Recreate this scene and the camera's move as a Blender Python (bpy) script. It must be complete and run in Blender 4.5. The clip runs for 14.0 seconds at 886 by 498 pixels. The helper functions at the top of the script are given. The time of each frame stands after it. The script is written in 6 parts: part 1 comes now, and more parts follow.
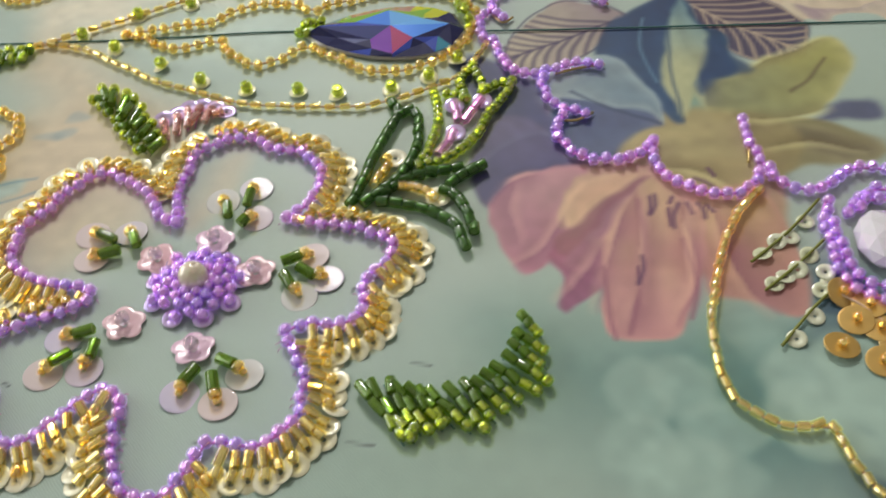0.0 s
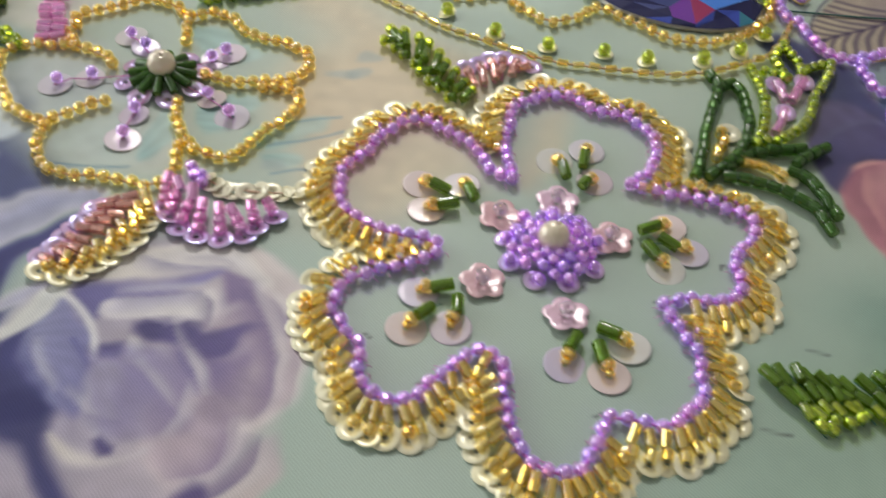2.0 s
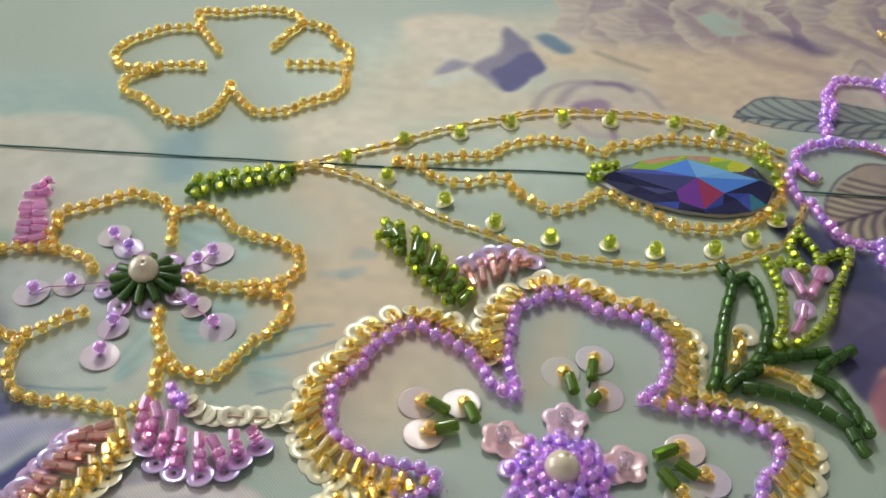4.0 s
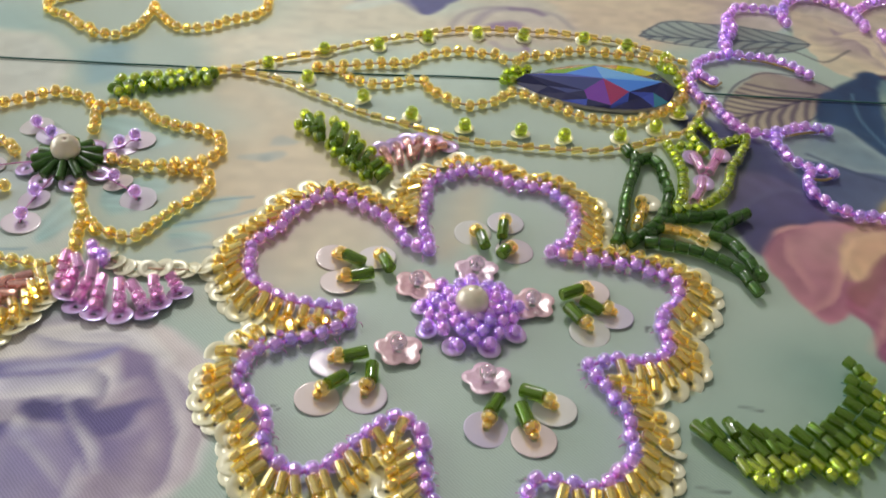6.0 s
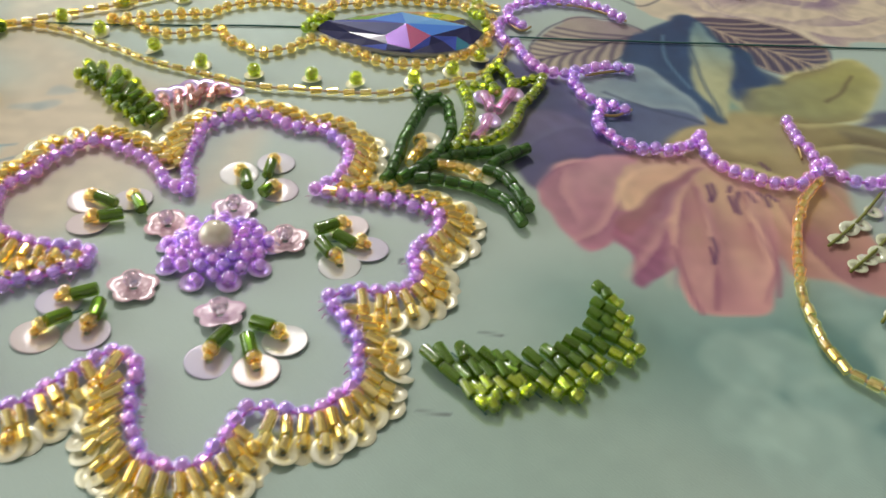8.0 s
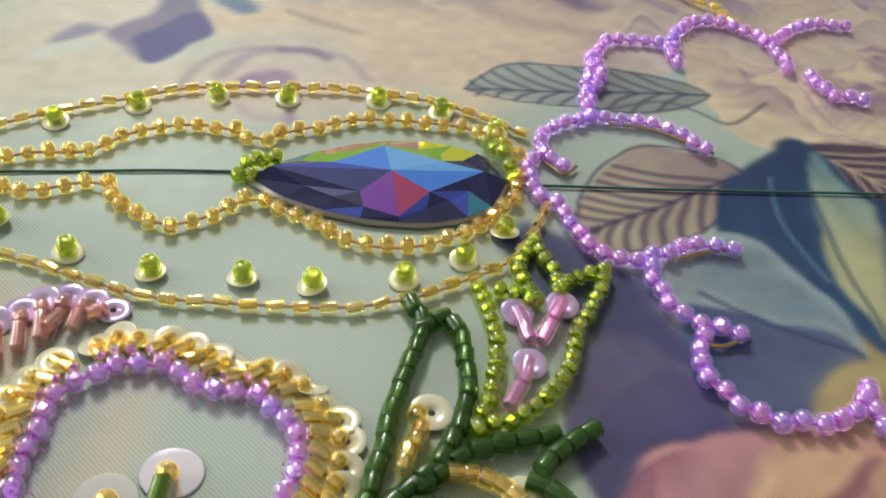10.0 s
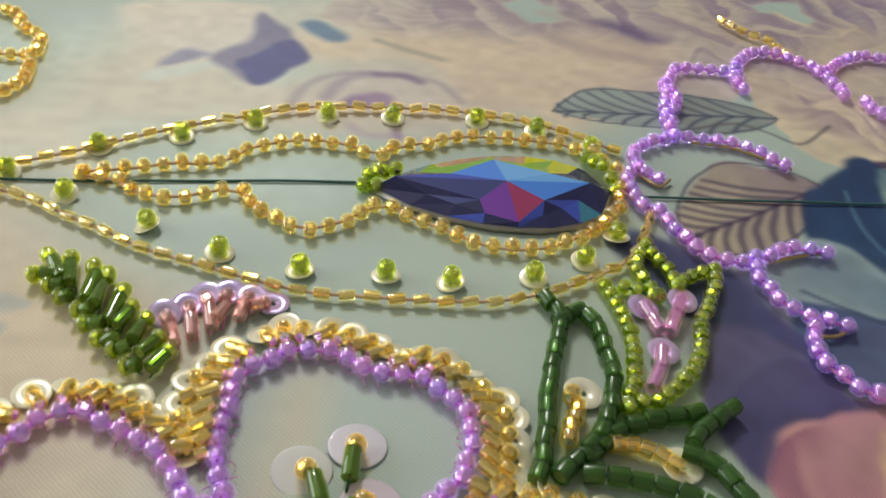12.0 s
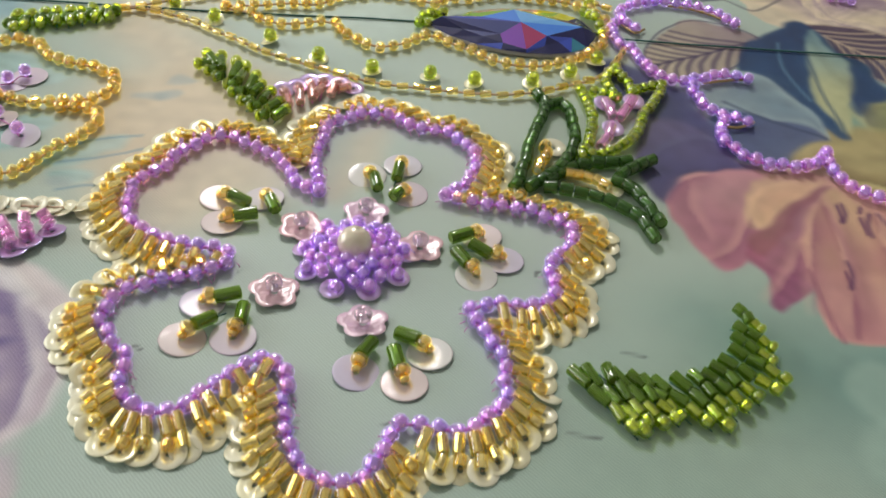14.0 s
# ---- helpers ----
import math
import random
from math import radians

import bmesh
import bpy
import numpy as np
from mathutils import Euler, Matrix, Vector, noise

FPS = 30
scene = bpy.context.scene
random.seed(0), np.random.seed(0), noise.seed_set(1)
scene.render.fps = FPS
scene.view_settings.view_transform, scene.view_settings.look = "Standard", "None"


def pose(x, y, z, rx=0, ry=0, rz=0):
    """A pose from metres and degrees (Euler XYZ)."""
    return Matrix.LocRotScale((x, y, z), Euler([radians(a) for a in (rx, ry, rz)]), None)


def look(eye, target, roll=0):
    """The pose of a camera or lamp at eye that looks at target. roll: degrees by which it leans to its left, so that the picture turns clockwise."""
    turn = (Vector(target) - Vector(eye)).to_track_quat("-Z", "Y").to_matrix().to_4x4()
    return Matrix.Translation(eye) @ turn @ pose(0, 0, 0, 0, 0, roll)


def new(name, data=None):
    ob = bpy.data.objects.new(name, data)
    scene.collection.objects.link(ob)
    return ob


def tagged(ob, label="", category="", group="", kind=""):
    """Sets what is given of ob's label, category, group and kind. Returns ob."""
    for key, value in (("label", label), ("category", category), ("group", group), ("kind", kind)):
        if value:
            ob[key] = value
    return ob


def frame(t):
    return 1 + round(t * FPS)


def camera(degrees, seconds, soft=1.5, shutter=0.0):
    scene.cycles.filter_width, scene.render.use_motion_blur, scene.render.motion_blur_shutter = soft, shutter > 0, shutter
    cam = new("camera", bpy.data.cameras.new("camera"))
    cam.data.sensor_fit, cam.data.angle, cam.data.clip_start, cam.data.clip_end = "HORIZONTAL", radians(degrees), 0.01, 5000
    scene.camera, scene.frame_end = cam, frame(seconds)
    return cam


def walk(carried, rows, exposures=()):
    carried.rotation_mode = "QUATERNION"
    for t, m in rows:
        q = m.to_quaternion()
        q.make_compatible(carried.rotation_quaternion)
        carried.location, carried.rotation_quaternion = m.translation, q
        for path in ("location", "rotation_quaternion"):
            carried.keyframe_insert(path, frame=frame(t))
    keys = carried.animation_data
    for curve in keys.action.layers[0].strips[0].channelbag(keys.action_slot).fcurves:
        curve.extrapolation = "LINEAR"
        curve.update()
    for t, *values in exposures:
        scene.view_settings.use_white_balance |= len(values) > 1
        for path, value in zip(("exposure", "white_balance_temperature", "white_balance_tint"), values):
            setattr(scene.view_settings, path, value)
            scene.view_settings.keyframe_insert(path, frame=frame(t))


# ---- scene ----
cam = camera(47.25, 14.0, soft=1.5, shutter=0.3)
# seconds, place in metres, turn in degrees
ROWS = [
    (0, 0.01791, 0.03001, 0.12394, 43.635, 3.082, 4.173),
    (0.5, 0.00086, 0.02457, 0.10908, 44.794, -0.042, 5.155),
    (1, -0.01425, 0.02645, 0.10511, 44.275, -1.399, 5.564),
    (1.5, -0.02719, 0.02608, 0.10401, 44.168, -2.365, 5.940),
    (2, -0.04761, 0.02909, 0.11280, 43.332, -2.499, 6.160),
    (2.5, -0.06501, 0.03844, 0.11633, 43.825, -2.994, 5.797),
    (3, -0.06461, 0.04662, 0.11984, 44.563, -1.937, 6.017),
    (3.2, -0.06105, 0.04977, 0.12116, 45.373, -0.878, 6.738),
    (5.3, -0.04368, 0.03979, 0.10775, 52.913, -3.047, 2.772),
    (5.5, -0.04325, 0.03634, 0.10618, 52.807, -3.141, 2.503),
    (6, -0.04198, 0.02580, 0.09963, 51.998, -3.154, 2.663),
    (6.5, -0.04007, 0.01777, 0.09723, 52.236, -3.108, 1.832),
    (7, -0.03548, 0.01001, 0.09787, 52.191, -3.206, 0.621),
    (7.5, -0.02514, 0.01094, 0.09881, 51.791, -3.220, -0.317),
    (8, -0.01011, 0.02383, 0.09156, 51.987, -3.023, 0.019),
    (8.5, -0.00510, 0.04610, 0.08830, 51.039, -2.499, 0.318),
    (9, -0.00109, 0.06979, 0.08392, 50.799, -1.634, 1.250),
    (9.2, -0.00183, 0.07751, 0.08329, 50.515, -2.003, 1.179),
    (11.3, -0.03293, 0.11392, 0.07054, 52.391, -5.372, -4.546),
    (11.5, -0.03340, 0.10965, 0.07202, 52.602, -5.202, -4.201),
    (12, -0.03389, 0.09016, 0.07730, 54.001, -5.104, -2.664),
    (12.5, -0.03401, 0.07454, 0.08274, 53.346, -5.615, -1.034),
    (13, -0.03446, 0.05723, 0.09101, 51.922, -5.946, 0.683),
    (13.5, -0.03276, 0.04280, 0.09363, 50.233, -6.014, 1.391),
    (14, -0.02726, 0.02801, 0.09447, 50.162, -4.216, 2.402),
]
EXPOSURES = [(0, -0.25), (1.5, -0.32), (3.2, -0.46), (5.3, -0.36), (7, -0.32), (9.2, -0.15), (11.3, -0.38), (12.5, -0.33), (14, -0.27)]
walk(cam, [(t, pose(x, y, z, rx, ry, rz)) for t, x, y, z, rx, ry, rz in ROWS], EXPOSURES)

# ---- light ----
MM = 0.001
world = bpy.data.worlds.new("room_air")
world.use_nodes = True
world.node_tree.nodes["Background"].inputs[0].default_value = (0.86, 0.9, 0.92, 1)
world.node_tree.nodes["Background"].inputs[1].default_value = 0.3
scene.world = world


def area_lamp(name, eye, target, w, h, watts, colour):
    data = bpy.data.lights.new(name, "AREA")
    data.shape, data.size, data.size_y, data.energy, data.color = "RECTANGLE", w, h, watts, colour
    ob = new(name, data)
    ob.matrix_world = look(eye, target)
    return ob


area_lamp("ceiling_lamp_light", (-0.4, 1.72, 1.5), (0, 0.15, 0), 0.4, 0.4, 30, (1.0, 0.965, 0.93))
# soft fill added on the left, where the shade suggests a source; window unseen
area_lamp("side_fill_light", (-2.44, 0.75, 0.75), (0, 0.15, 0), 2.3, 1.5, 46, (0.98, 0.99, 1.0))


# ---- materials ----
def material(name):
    m = bpy.data.materials.new(name)
    m.use_nodes = True
    return m, m.node_tree.nodes, m.node_tree.links, m.node_tree.nodes["Principled BSDF"]


def ramp_by_random(nodes, links, colours):
    """A colour that varies a little from piece to piece."""
    info = nodes.new("ShaderNodeObjectInfo")
    ramp = nodes.new("ShaderNodeValToRGB")
    ramp.color_ramp.elements[0].color = (*colours[0], 1)
    ramp.color_ramp.elements[1].color = (*colours[-1], 1)
    for i, c in enumerate(colours[1:-1]):
        ramp.color_ramp.elements.new((i + 1) / (len(colours) - 1)).color = (*c, 1)
    links.new(info.outputs["Random"], ramp.inputs[0])
    return ramp.outputs[0]


def glassy(name, colours, rough=0.12, metal=0.0, trans=0.0, coat=1.0, film=0.0, bump=0.0, alpha=1.0, ior=1.5):
    m, nodes, links, b = material(name)
    links.new(ramp_by_random(nodes, links, colours), b.inputs["Base Color"])
    b.inputs["Roughness"].default_value = rough
    b.inputs["Metallic"].default_value = metal
    if "clear" in name:
        b.inputs["Transmission Weight"].default_value = trans
    elif trans:
        b.inputs["Subsurface Weight"].default_value = trans
        b.inputs["Subsurface Radius"].default_value = (1.0, 0.8, 1.0)
        b.inputs["Subsurface Scale"].default_value = 0.0012
    b.inputs["Alpha"].default_value = alpha
    b.inputs["Coat Weight"].default_value = coat
    b.inputs["Coat Roughness"].default_value = 0.05
    b.inputs["IOR"].default_value = ior
    if film:
        b.inputs["Thin Film Thickness"].default_value = film
        b.inputs["Thin Film IOR"].default_value = 1.8
    if bump:
        tc, n, bp = nodes.new("ShaderNodeTexCoord"), nodes.new("ShaderNodeTexNoise"), nodes.new("ShaderNodeBump")
        n.inputs["Scale"].default_value = 900
        links.new(tc.outputs["Object"], n.inputs["Vector"])
        links.new(n.outputs["Fac"], bp.inputs["Height"])
        bp.inputs["Strength"].default_value = bump
        bp.inputs["Distance"].default_value = 0.0002
        links.new(bp.outputs[0], b.inputs["Normal"])
    return m


LINING = {}


def glass_bead(name, tints, body, core, core_metal, core_rough=0.3, see=0.62, film=0.0, rough=0.1, ior=1.9, coat=1.0):
    """Tinted see-through glass over a lined bore. tints vary from piece to piece."""
    m, nodes, links, b = material(name)
    tint = ramp_by_random(nodes, links, tints)
    pale = nodes.new("ShaderNodeMix")
    pale.data_type, pale.blend_type = "RGBA", "MULTIPLY"
    pale.inputs[0].default_value = 1.0
    links.new(tint, pale.inputs[6])
    pale.inputs[7].default_value = (see, see, see, 1)
    clear, both = nodes.new("ShaderNodeBsdfTransparent"), nodes.new("ShaderNodeAddShader")
    links.new(pale.outputs[2], clear.inputs[0])
    b.inputs["Base Color"].default_value = (*body, 1)
    b.inputs["Roughness"].default_value = rough
    b.inputs["IOR"].default_value = ior
    b.inputs["Coat Weight"].default_value, b.inputs["Coat Roughness"].default_value = coat, 0.04
    if film:
        b.inputs["Thin Film Thickness"].default_value, b.inputs["Thin Film IOR"].default_value = film, 2.0
    links.new(clear.outputs[0], both.inputs[0])
    links.new(b.outputs[0], both.inputs[1])
    links.new(both.outputs[0], nodes["Material Output"].inputs[0])
    LINING[name] = glassy(name + "_lining", core, core_rough, core_metal, coat=0.0)
    return m


VIOLET = glass_bead("violet_lustre_glass", [(0.92, 0.8, 1.0), (0.86, 0.78, 1.0), (0.98, 0.8, 0.98), (0.84, 0.77, 1.0)], (0.105, 0.06, 0.19), [(0.75, 0.48, 0.82), (0.88, 0.5, 0.78), (0.65, 0.47, 0.86)], 0.6, 0.26, 0.83, 0, rough=0.16, ior=2.4, coat=0.8)
GOLD = glass_bead("silver_lined_gold_glass", [(1.0, 0.88, 0.45), (1.0, 0.93, 0.58), (0.98, 0.83, 0.35)], (0.05, 0.036, 0.007), [(1.0, 0.98, 0.86), (1.0, 0.94, 0.72)], 1.0, 0.13, 0.87, ior=1.9)
AMBER = glass_bead("amber_gold_glass", [(1.0, 0.86, 0.42), (1.0, 0.9, 0.5), (0.99, 0.81, 0.34)], (0.085, 0.056, 0.009), [(1.0, 0.97, 0.8), (1.0, 0.92, 0.66)], 1.0, 0.16, 0.86, ior=1.9)
LIME = glass_bead("silver_lined_lime_glass", [(0.82, 0.9, 0.16), (0.9, 0.96, 0.26), (0.7, 0.82, 0.1)], (0.05, 0.07, 0.003), [(0.96, 0.97, 0.5), (0.88, 0.92, 0.35)], 1.0, 0.25, 0.74, ior=1.7)
GREEN = glass_bead("dark_green_glass", [(0.6, 0.74, 0.24), (0.5, 0.66, 0.2), (0.66, 0.8, 0.28)], (0.045, 0.08, 0.008), [(0.34, 0.44, 0.09), (0.24, 0.34, 0.06)], 0.5, 0.25, 0.7, ior=1.5, coat=0.35)
EMERALD = glass_bead("emerald_green_glass", [(0.46, 0.66, 0.3), (0.54, 0.74, 0.32), (0.38, 0.58, 0.26)], (0.022, 0.05, 0.014), [(0.1, 0.2, 0.06), (0.2, 0.32, 0.08)], 0.4, 0.35, 0.68, rough=0.25, ior=1.42, coat=0.15)
PINK = glass_bead("pink_lined_glass", [(1.0, 0.78, 0.92), (0.98, 0.72, 0.9), (1.0, 0.86, 0.95)], (0.16, 0.085, 0.15), [(0.95, 0.7, 0.88), (0.92, 0.6, 0.84), (0.86, 0.66, 0.9)], 0.9, 0.2, 0.8, ior=1.8)
MAUVE = glass_bead("mauve_lined_glass", [(1.0, 0.84, 0.78), (0.95, 0.78, 0.76)], (0.12, 0.07, 0.07), [(0.88, 0.68, 0.6), (0.82, 0.6, 0.56)], 0.85, 0.2, 0.78, ior=1.7)
CLEAR = glassy("clear_glass", [(0.92, 0.86, 0.94), (0.92, 0.9, 0.97)], 0.05, 0.0, 0.8, 1.0, 300)
PEARL = glassy("cream_pearl", [(0.84, 0.74, 0.56), (0.84, 0.76, 0.6)], 0.22, 0.1, 0.3, 1.0)
SEQUIN_CREAM = glassy("cream_sequin_plastic", [(0.92, 0.89, 0.62), (0.93, 0.91, 0.7), (0.9, 0.86, 0.56)], 0.3, 0.1, 0.0, 0.4, alpha=0.95)
SEQUIN_PEARL = glassy("iridescent_white_sequin", [(0.74, 0.66, 0.63), (0.74, 0.62, 0.6), (0.66, 0.6, 0.76), (0.7, 0.71, 0.66), (0.72, 0.6, 0.7)], 0.42, 0.0, 0.0, 0.25, alpha=0.9, bump=0.1)
SEQUIN_PINK = glassy("iridescent_pink_sequin", [(0.84, 0.5, 0.54), (0.82, 0.58, 0.62), (0.78, 0.54, 0.7)], 0.26, 0.0, 0.0, 0.6, 0, 1.0)
SEQUIN_LILAC = glassy("iridescent_lilac_sequin", [(0.6, 0.42, 0.72), (0.7, 0.52, 0.78), (0.74, 0.5, 0.74)], 0.2, 0.1, 0.0, 0.8, 350)
SEQUIN_GOLD = glassy("matt_gold_sequin", [(0.6, 0.38, 0.1), (0.66, 0.44, 0.14)], 0.35, 0.5, 0.0, 0.3)
SEQUIN_LEAF = glassy("pale_green_sequin", [(0.74, 0.78, 0.52), (0.78, 0.8, 0.6)], 0.2, 0.0, 0.0, 1.0)
WHITE_STONE = glassy("white_opal_glass", [(0.85, 0.86, 0.9), (0.86, 0.86, 0.9)], 0.08, 0.0, 0.2, 1.0, 300)
BEZEL = glassy("dark_metal_setting", [(0.3, 0.3, 0.3), (0.34, 0.34, 0.33)], 0.42, 0.6, 0.0, 0.0)
THREAD_PINK = glassy("pink_thread", [(0.7, 0.28, 0.58)], 0.7, coat=0.0)
THREAD_GOLD = glassy("tan_thread", [(0.72, 0.52, 0.36)], 0.7, coat=0.0)
THREAD_GREEN = glassy("green_thread", [(0.035, 0.13, 0.11)], 0.7, coat=0.0)
CORD = glassy("gold_metal_cord", [(0.55, 0.42, 0.16)], 0.3, 0.8, coat=0.0)


def plain(name, c1, c2, scale, rough):
    m, nodes, links, b = material(name)
    n, r = nodes.new("ShaderNodeTexNoise"), nodes.new("ShaderNodeValToRGB")
    n.inputs["Scale"].default_value, n.inputs["Detail"].default_value = scale, 6
    r.color_ramp.elements[0].color, r.color_ramp.elements[1].color = (*c1, 1), (*c2, 1)
    links.new(n.outputs["Fac"], r.inputs[0])
    links.new(r.outputs[0], b.inputs["Base Color"])
    b.inputs["Roughness"].default_value = rough
    return m


WALL = plain("wall_paint", (0.74, 0.75, 0.74), (0.8, 0.81, 0.8), 3, 0.8)
WOOD = plain("table_wood", (0.2, 0.11, 0.05), (0.3, 0.17, 0.08), 9, 0.5)


# ---- shapes ----
def link_mesh(name, bm, mat, smooth=True):
    me = bpy.data.meshes.new(name)
    bmesh.ops.recalc_face_normals(bm, faces=bm.faces)
    bm.to_mesh(me)
    bm.free()
    for p in me.polygons:
        p.use_smooth = smooth
    me.materials.append(mat)
    return me


def lathe(profile, segs, closed=True, wave=None):
    """Turns a profile of (radius, height) in millimetres round z. wave: a factor on the radius by the angle."""
    bm = bmesh.new()
    rings = []
    for i in range(segs):
        a = 2 * math.pi * i / segs
        k = wave(a) if wave else 1
        rings.append([bm.verts.new((r * (k if r > 1 else 1) * math.cos(a) * MM, r * (k if r > 1 else 1) * math.sin(a) * MM, z * MM)) for r, z in profile])
    n = len(profile)
    for i in range(segs):
        a, b = rings[i], rings[(i + 1) % segs]
        for j in range(n if closed else n - 1):
            bm.faces.new((a[j], b[j], b[(j + 1) % n], a[(j + 1) % n]))
    return bm


BEAD_P = [(0.3, -0.78), (0.58, -0.86), (0.86, -0.74), (1.06, -0.42), (1.13, 0), (1.06, 0.42), (0.86, 0.74), (0.58, 0.86), (0.3, 0.78)]
CORE_P = [(0.1, -0.6), (0.6, -0.6), (0.76, -0.3), (0.78, 0.3), (0.6, 0.6), (0.1, 0.6)]
BUGLE_CORE_P = [(0.1, -0.93), (0.6, -0.93), (0.64, -0.1), (0.6, 0.93), (0.1, 0.93)]
BUGLE_P = [(0.56, -0.97), (0.78, -1.0), (0.87, -0.95), (0.88, -0.9), (0.88, 0.9), (0.87, 0.95), (0.78, 1.0), (0.56, 0.97)]
SEQUIN_P = [(0.45, 0.02), (0.5, 0.0), (3.1, 0.0), (3.24, 0.06), (3.2, 0.1), (3.1, 0.12), (2.9, 0.13), (0.75, 0.13), (0.55, 0.12), (0.45, 0.09)]
CUP_P = [(0.36, -0.05), (1.2, -0.02), (1.95, 0.13), (2.0, 0.2), (1.95, 0.25), (1.2, 0.1), (0.36, 0.07)]
CACHE = {}


def shape(kind, mat):
    if (kind, mat.name) in CACHE:
        return CACHE[kind, mat.name]
    if kind == "bead":
        bm = lathe(BEAD_P, 12)
    elif kind == "bugle":
        bm = lathe(BUGLE_P, 8)
    elif kind == "sequin":
        bm = lathe(SEQUIN_P, 24)
    elif kind == "cup":
        bm = lathe(CUP_P, 18)
    elif kind == "blossom":
        bm = lathe([(0.45, 0.0), (1.1, 0.05), (2.3, 0.3), (3.1, 0.42), (3.15, 0.5), (3.1, 0.56), (2.3, 0.42), (1.1, 0.19), (0.45, 0.14)], 45, wave=lambda a: 0.74 + 0.3 * abs(math.cos(2.5 * a)) ** 0.7)
    elif kind == "ball":
        bm = lathe([(max(0.25, 2.5 * math.cos(t)), 2.5 * math.sin(t)) for t in np.linspace(-1.5, 1.5, 13)], 24)
    lined = kind in ("bead", "bugle") and mat.name in LINING
    shell = len(bm.faces)
    if lined:
        core = lathe(CORE_P if kind == "bead" else BUGLE_CORE_P, 7 if kind == "bead" else 8)
        made = {v: bm.verts.new(v.co) for v in core.verts}
        for f in core.faces:
            bm.faces.new([made[v] for v in f.verts])
        core.free()
    me = link_mesh(kind, bm, mat)
    if lined:
        me.materials.append(LINING[mat.name])
        for p in me.polygons[shell:]:
            p.material_index = 1
            p.use_smooth = False
    CACHE[kind, mat.name] = me
    return CACHE[kind, mat.name]


def thing(name, label, category, at, group=""):
    ob = new(name)
    ob.empty_display_size = 0.005
    ob.location = (at[0] * MM, at[1] * MM, 0)
    bpy.context.view_layer.update()
    return tagged(ob, label, category, group)


def under(ob, parent, m):
    """Hangs ob under parent, at the world pose m."""
    ob.parent = parent
    base = parent.matrix_basis if parent.parent is None else parent.parent.matrix_basis @ parent.matrix_basis
    ob.matrix_basis = base.inverted() @ m
    return ob


def along(d, spin=0.0):
    """A turn that lays local z along d."""
    d = Vector(d).normalized()
    side = d.cross(Vector((0, 0, 1)))
    if side.length < 1e-4:
        side = Vector((1, 0, 0))
    side.normalize()
    m = Matrix((side, d.cross(side), d)).transposed()
    return (m @ Matrix.Rotation(spin, 3, "Z")).to_4x4()


def piece(name, kind, mat, parent, at, d=(0, 0, 1), size=(1, 1, 1), spin=0.0):
    ob = new(name, shape(kind, mat))
    m = Matrix.Translation(Vector(at) * MM) @ along(d, spin) @ Matrix.Diagonal((*size, 1))
    return under(ob, parent, m)


def part(name, bm, mat, parent, label=""):
    ob = new(name, link_mesh(name, bm, mat))
    under(ob, parent, Matrix.Identity(4))
    return tagged(ob, label)


def glide(pts, step, closed=False):
    """Even steps along a smooth curve through pts (x, y): places and directions."""
    p = [Vector((*q, 0)) for q in pts]
    n = len(p)
    fine = []
    for i in range(n if closed else n - 1):
        if closed:
            a, b, c, d = p[i - 1], p[i], p[(i + 1) % n], p[(i + 2) % n]
        else:
            a, b, c, d = p[max(i - 1, 0)], p[i], p[i + 1], p[min(i + 2, n - 1)]
        for k in range(12):
            t = k / 12
            fine.append(0.5 * (2 * b + (c - a) * t + (2 * a - 5 * b + 4 * c - d) * t * t + (3 * b - a - 3 * c + d) * t ** 3))
    fine.append(p[0] if closed else p[-1])
    run = [0.0]
    for a, b in zip(fine, fine[1:]):
        run.append(run[-1] + (b - a).length)
    count = max(1, round(run[-1] / step))
    got, j = [], 0
    for i in range(count if closed else count + 1):
        s = run[-1] * i / count
        while j < len(run) - 2 and run[j + 1] < s:
            j += 1
        k = (s - run[j]) / max(run[j + 1] - run[j], 1e-6)
        got.append((fine[j].lerp(fine[j + 1], k), (fine[j + 1] - fine[j]).normalized()))
    return got


def tube(bm, pts, r, sides=5):
    """A thread of radius r (mm) through pts (mm), added to bm."""
    rings = []
    for i, p in enumerate(pts):
        d = along(Vector(pts[min(i + 1, len(pts) - 1)]) - Vector(pts[max(i - 1, 0)]))
        rings.append([bm.verts.new((Vector(p) + (d @ Vector((r * math.cos(a), r * math.sin(a), 0)))) * MM) for a in [2 * math.pi * k / sides for k in range(sides)]])
    for a, b in zip(rings, rings[1:]):
        for k in range(sides):
            bm.faces.new((a[k], b[k], b[(k + 1) % sides], a[(k + 1) % sides]))
    bm.faces.new(rings[0]), bm.faces.new(rings[-1][::-1])


def bead_string(parent, name, pts, kind, mat, thread, step=2.05, size=(1, 1, 1), closed=False, z=1.1, wobble=0.12):
    """A couched string of beads: its thread is the part, the beads hang under it."""
    row = glide(pts, step, closed)
    bm = bmesh.new()
    tube(bm, [(p.x, p.y, z * 0.85) for p, _ in row], 0.24)
    line = part(name, bm, thread, parent)
    for p, d in row:
        k = random.uniform(0.92, 1.07)
        side = Vector((-d.y, d.x, 0)) * random.gauss(0, wobble)
        loose = 0.3 if kind == "bead" else 0.12
        tilt = Vector((random.gauss(0, loose), random.gauss(0, loose), random.gauss(0, loose * 0.7)))
        piece("bead" if kind == "bead" else "bugle_bead", kind, mat, line, p + side + Vector((0, 0, z * k)), d + tilt, (size[0] * k, size[1] * k, size[2]), random.uniform(0, 6))
    return row


